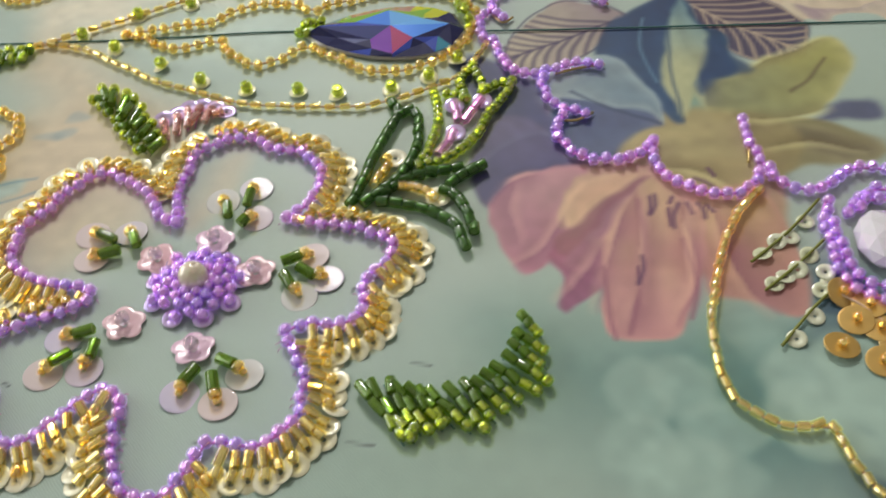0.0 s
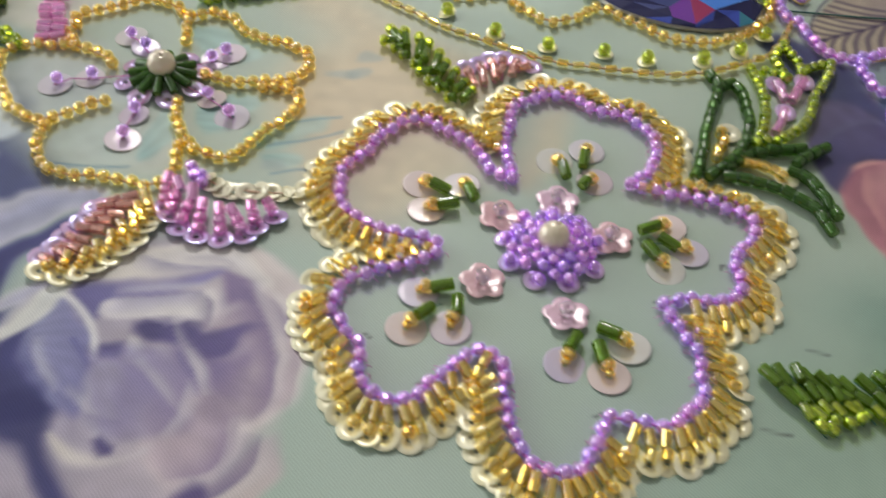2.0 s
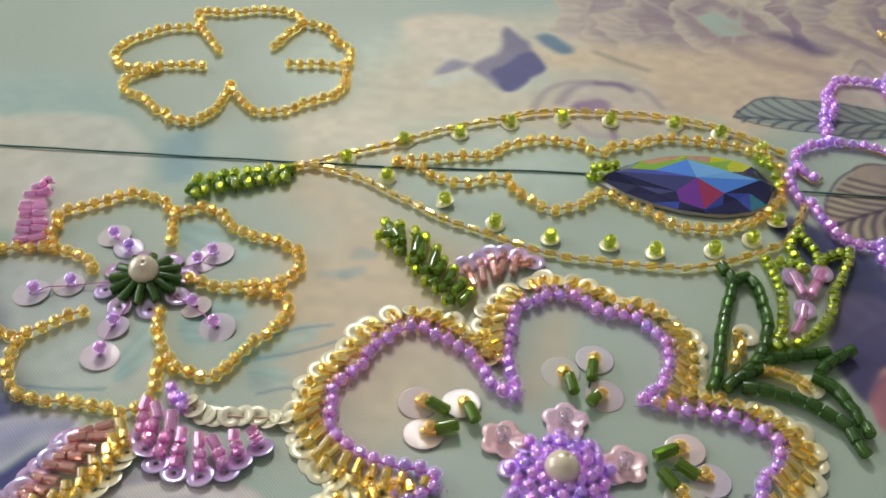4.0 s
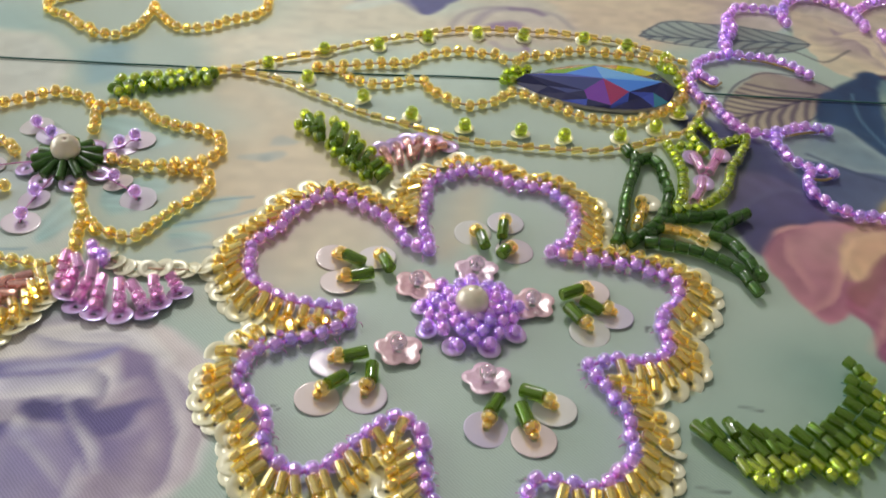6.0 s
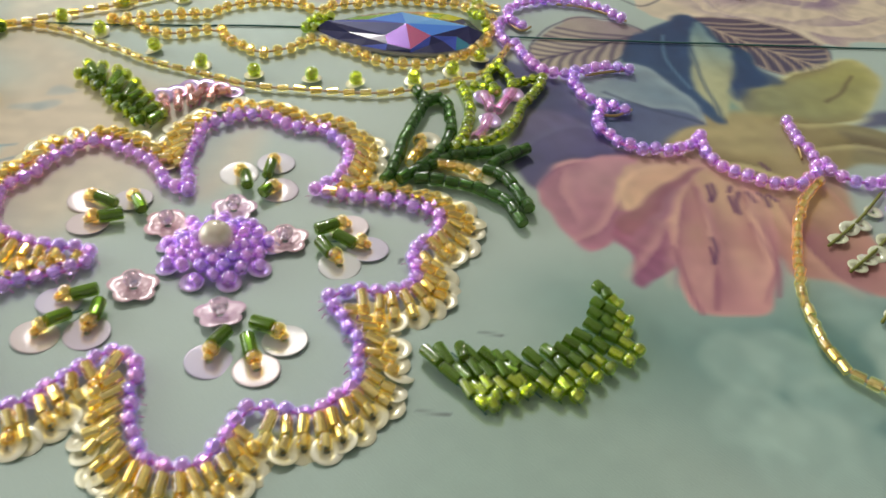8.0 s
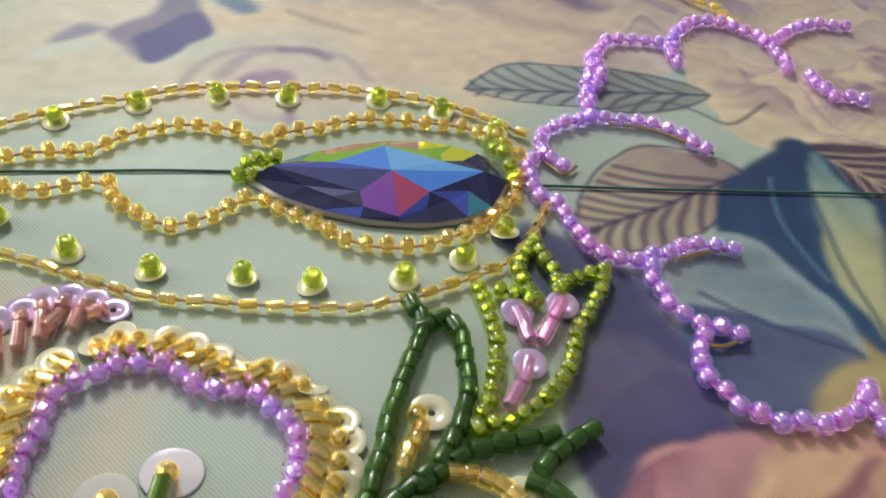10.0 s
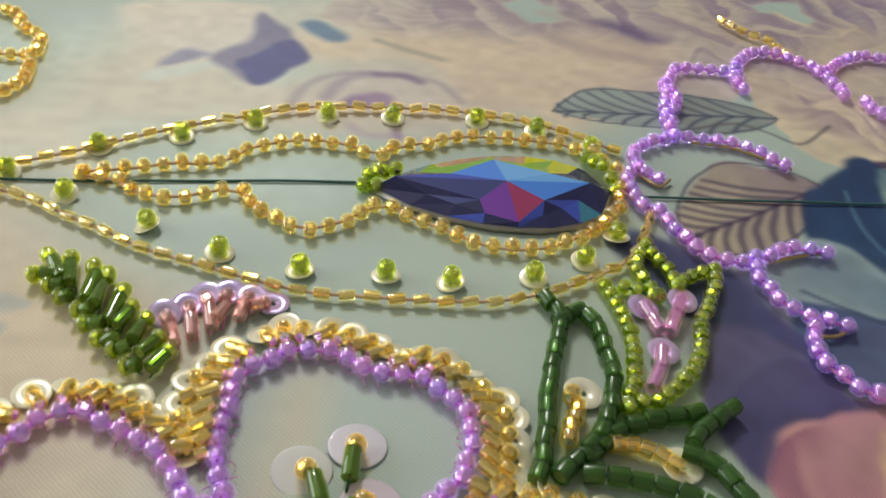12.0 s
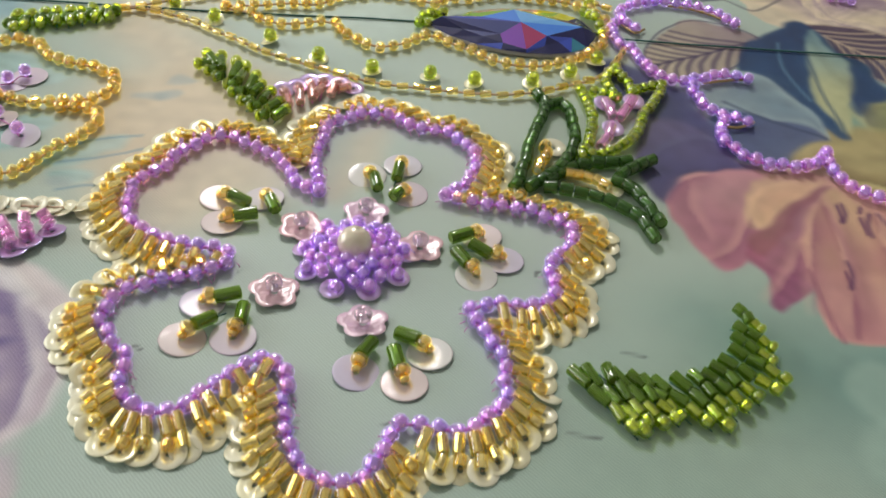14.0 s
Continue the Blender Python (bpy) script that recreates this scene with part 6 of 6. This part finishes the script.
# ---- tulip ----
tulip = thing("bead_tulip", "tulip bud outlined in lime beads with pink bugles inside", "bead tulip", (3.1, 178.6))
for pts in (
    [(-2.0, 188.9), (-1.4, 185.9), (-0.8, 183.5), (-0.7, 180.5), (-0.8, 176.7), (-1.4, 173.6), (-1.9, 171.2), (-3.3, 168.1)],
    [(-3.2, 167.6), (0.1, 168.7), (2.6, 170.3), (4.5, 172.4), (6.2, 174.7), (7.6, 177.9), (8.5, 181.3), (9.5, 183.9), (10.9, 186.6), (12.2, 189.6), (13.2, 192.9)],
    [(4.9, 197.6), (3.0, 194.0), (3.2, 190.5), (4.4, 187.1)],
    [(5.2, 198.2), (6.3, 194.5), (7.2, 192.4), (7.1, 189.3)],
    [(7.4, 189.3), (9.4, 191.5), (11.2, 192.6), (13.0, 192.9)],
    [(0.4, 188.8), (2.0, 188.4), (3.5, 187.1)],
):
    bead_string(tulip, "lime_outline", pts, "bead", LIME, THREAD_GREEN, 1.75, (0.95, 0.95, 0.9))
for (a, b) in ([(3.2, 180.3), (2.1, 185.3)], [(4.2, 180.2), (7.5, 186.9)], [(0.1, 170.2), (2.9, 177.2)]):
    inside = stitches(tulip, "pink_stitch", [(a, b)], THREAD_PINK)
    strand(inside, a, b, [("bugle", PINK, 2.2, 1.1), ("bugle", PINK, 2.2, 1.1)], 1.1, 1.4)
    piece("sequin", "cup", SEQUIN_LILAC, inside, (*b, 0.6), (0.1, -0.2, 1), (1.0, 1.0, 1))

foliage = thing("bead_leaf", "open leaves of dark green bugles round the tulip", "bead leaf", (-3.3, 161.2), "bead leaves round the flowers")
for pts in (
    [(-9.7, 185.4), (-8.6, 182.3), (-9.7, 177.5), (-11.0, 173.2), (-12.0, 168.5), (-12.7, 163.5), (-14.3, 157.8)],
    [(-8.5, 181.9), (-6.1, 183.6), (-4.6, 181.0), (-4.0, 176.2), (-4.0, 172.2), (-5.4, 166.9), (-7.4, 163.0), (-11.7, 158.1)],
    [(-8.8, 160.5), (-5.8, 163.2), (-2.8, 165.1), (0.5, 165.9), (3.9, 166.9)],
    [(3.3, 163.2), (5.3, 165.3), (8.0, 167.7)],
    [(-8.7, 157.9), (-6.0, 157.7), (-3.4, 157.2), (-0.1, 155.8), (2.3, 154.1), (4.3, 152.5), (6.4, 147.9)],
    [(2.2, 160.8), (4.3, 159.3), (5.8, 156.7), (6.9, 154.1), (7.7, 151.6)],
):
    bead_string(foliage, "green_line", pts, "bugle", EMERALD, THREAD_GREEN, 2.35, (1.2, 1.2, 1.1), z=1.15, wobble=0.1)
for pts, q in (([(-10.6, 162.6), (-9.7, 165.7), (-8.9, 168.7)], (-7.8, 169.9)), ([(-5.7, 161.7), (-3.6, 161.6), (-1.4, 160.5), (0.0, 159.3)], (0.9, 159.7))):
    row = bead_string(foliage, "gold_stitch", pts, "bugle", AMBER, THREAD_GOLD, 1.5, (1.15, 1.15, 0.75), z=1.3, wobble=0.2)
    piece("sequin", "cup", SEQUIN_CREAM, foliage, (*q, 0.5), (0.1, -0.1, 1), (1.15, 1.15, 1))

# ---- gold bugle line, sprigs and stone ----
rope = thing("bead_line", "curved line of gold bugle beads", "bead line", (46.5, 133.2))
bead_string(rope, "gold_line", [(56.6, 161.7), (52.9, 157.1), (49.4, 149.0), (47.1, 140.2), (45.5, 132.0), (45.5, 125.4), (46.6, 119.3), (49.3, 115.9), (52.6, 113.8), (56.7, 113.2), (60.2, 113.4), (61.4, 109.4), (64.0, 104.0), (66.6, 99.3)], "bugle", GOLD, THREAD_GOLD, 2.2, (0.9, 0.9, 0.9))
sprigs = thing("sequin_sprig", "sprigs of green thread with pale green sequins", "sequin sprig", (60.9, 143.0))
MOSS = glassy("moss_thread", [(0.2, 0.22, 0.03)], 0.5, coat=0.0)
for pts in ([(66.7, 160.4), (60.3, 152.4), (53.3, 145.3)], [(66.0, 150.9), (60.4, 144.7), (54.7, 139.2)], [(68.0, 142.6), (61.5, 135.7), (55.6, 128.1)]):
    stems = sprig(sprigs, "stem", [pts], MOSS, 0.28)
for q in [(63.5, 154.9), (60.4, 151.2), (55.4, 147.3), (58.1, 150.2), (62.8, 147.2), (60.5, 143.9), (56.3, 140.7), (58.3, 142.3), (64.8, 143.5), (63.5, 139.5), (61.5, 134.2), (58.0, 129.6), (65.1, 141.3)]:
    piece("sequin", "cup", SEQUIN_LEAF, stems, (*q, 0.2), (random.gauss(0, 0.15), random.gauss(0, 0.15), 1), (0.8, 0.8, 1))
stone = thing("bead_cluster", "white stone ringed with violet beads and gold sequins", "bead cluster", (74.6, 149.6))
for pts in (
    [(67.7, 159.5), (66.2, 155.3), (66.6, 150.0), (66.9, 144.4), (68.6, 139.6), (72.6, 137.1)],
    [(68.3, 154.0), (68.0, 148.1), (69.1, 143.4), (71.4, 140.8), (75.8, 139.2)],
    [(70.6, 156.8), (73.8, 161.0), (77.4, 162.5), (81.0, 161.8)],
    [(72.8, 158.2), (75.5, 160.0), (80.4, 159.3)],
):
    bead_string(stone, "violet_ring", pts, "bead", VIOLET, THREAD_PINK, 2.3, (1.06, 1.06, 1.12), wobble=0.28)
seat = sprig(stone, "gold_stitches", [[(65.6, 138.9), (69.3, 136.1), (73.8, 130.1)]], THREAD_GOLD, 0.2)
for q in [(67.5, 133.4), (64.4, 128.4), (70.9, 131.9), (66.6, 138.9), (70.2, 136.6), (70.0, 125.6), (72.7, 128.9)]:
    piece("sequin", "sequin", SEQUIN_GOLD, seat, (*q, 0.5), (random.gauss(0, 0.1), random.gauss(0, 0.1), 1), (0.85, 0.85, 1))
    piece("bead", "bead", AMBER, seat, (*q, 1.3), (random.gauss(0, 1), random.gauss(0, 1), 0.3), (0.7, 0.7, 0.7))
bm = bmesh.new()
bmesh.ops.create_icosphere(bm, subdivisions=2, radius=1)
mid = (74.9, 150.2)
for v in bm.verts:
    v.co = Vector((mid[0] + v.co.x * 4.5, mid[1] + v.co.y * 6.5, max(0.1, 1.0 + v.co.z * 3.2))) * MM
ob = new("white_stone", link_mesh("white_stone", bm, WHITE_STONE, False))
under(ob, stone, Matrix.Identity(4))

# ---- marking thread ----
bm = bmesh.new()
ends = [(-199.8, 203.4), (-165.4, 204.2), (-79.4, 207.8), (-33.6, 211.4), (8.7, 211.3), (70.1, 213.6), (129.6, 215.9)]
tube(bm, [(p.x, p.y, 0.2 + 0.04 * math.sin(i)) for i, (p, _) in enumerate(glide(ends, 3.0))], 0.2)
tagged(new("marking_thread", link_mesh("marking_thread", bm, THREAD_GREEN)), "dark green thread stretched straight across the cloth", "thread")
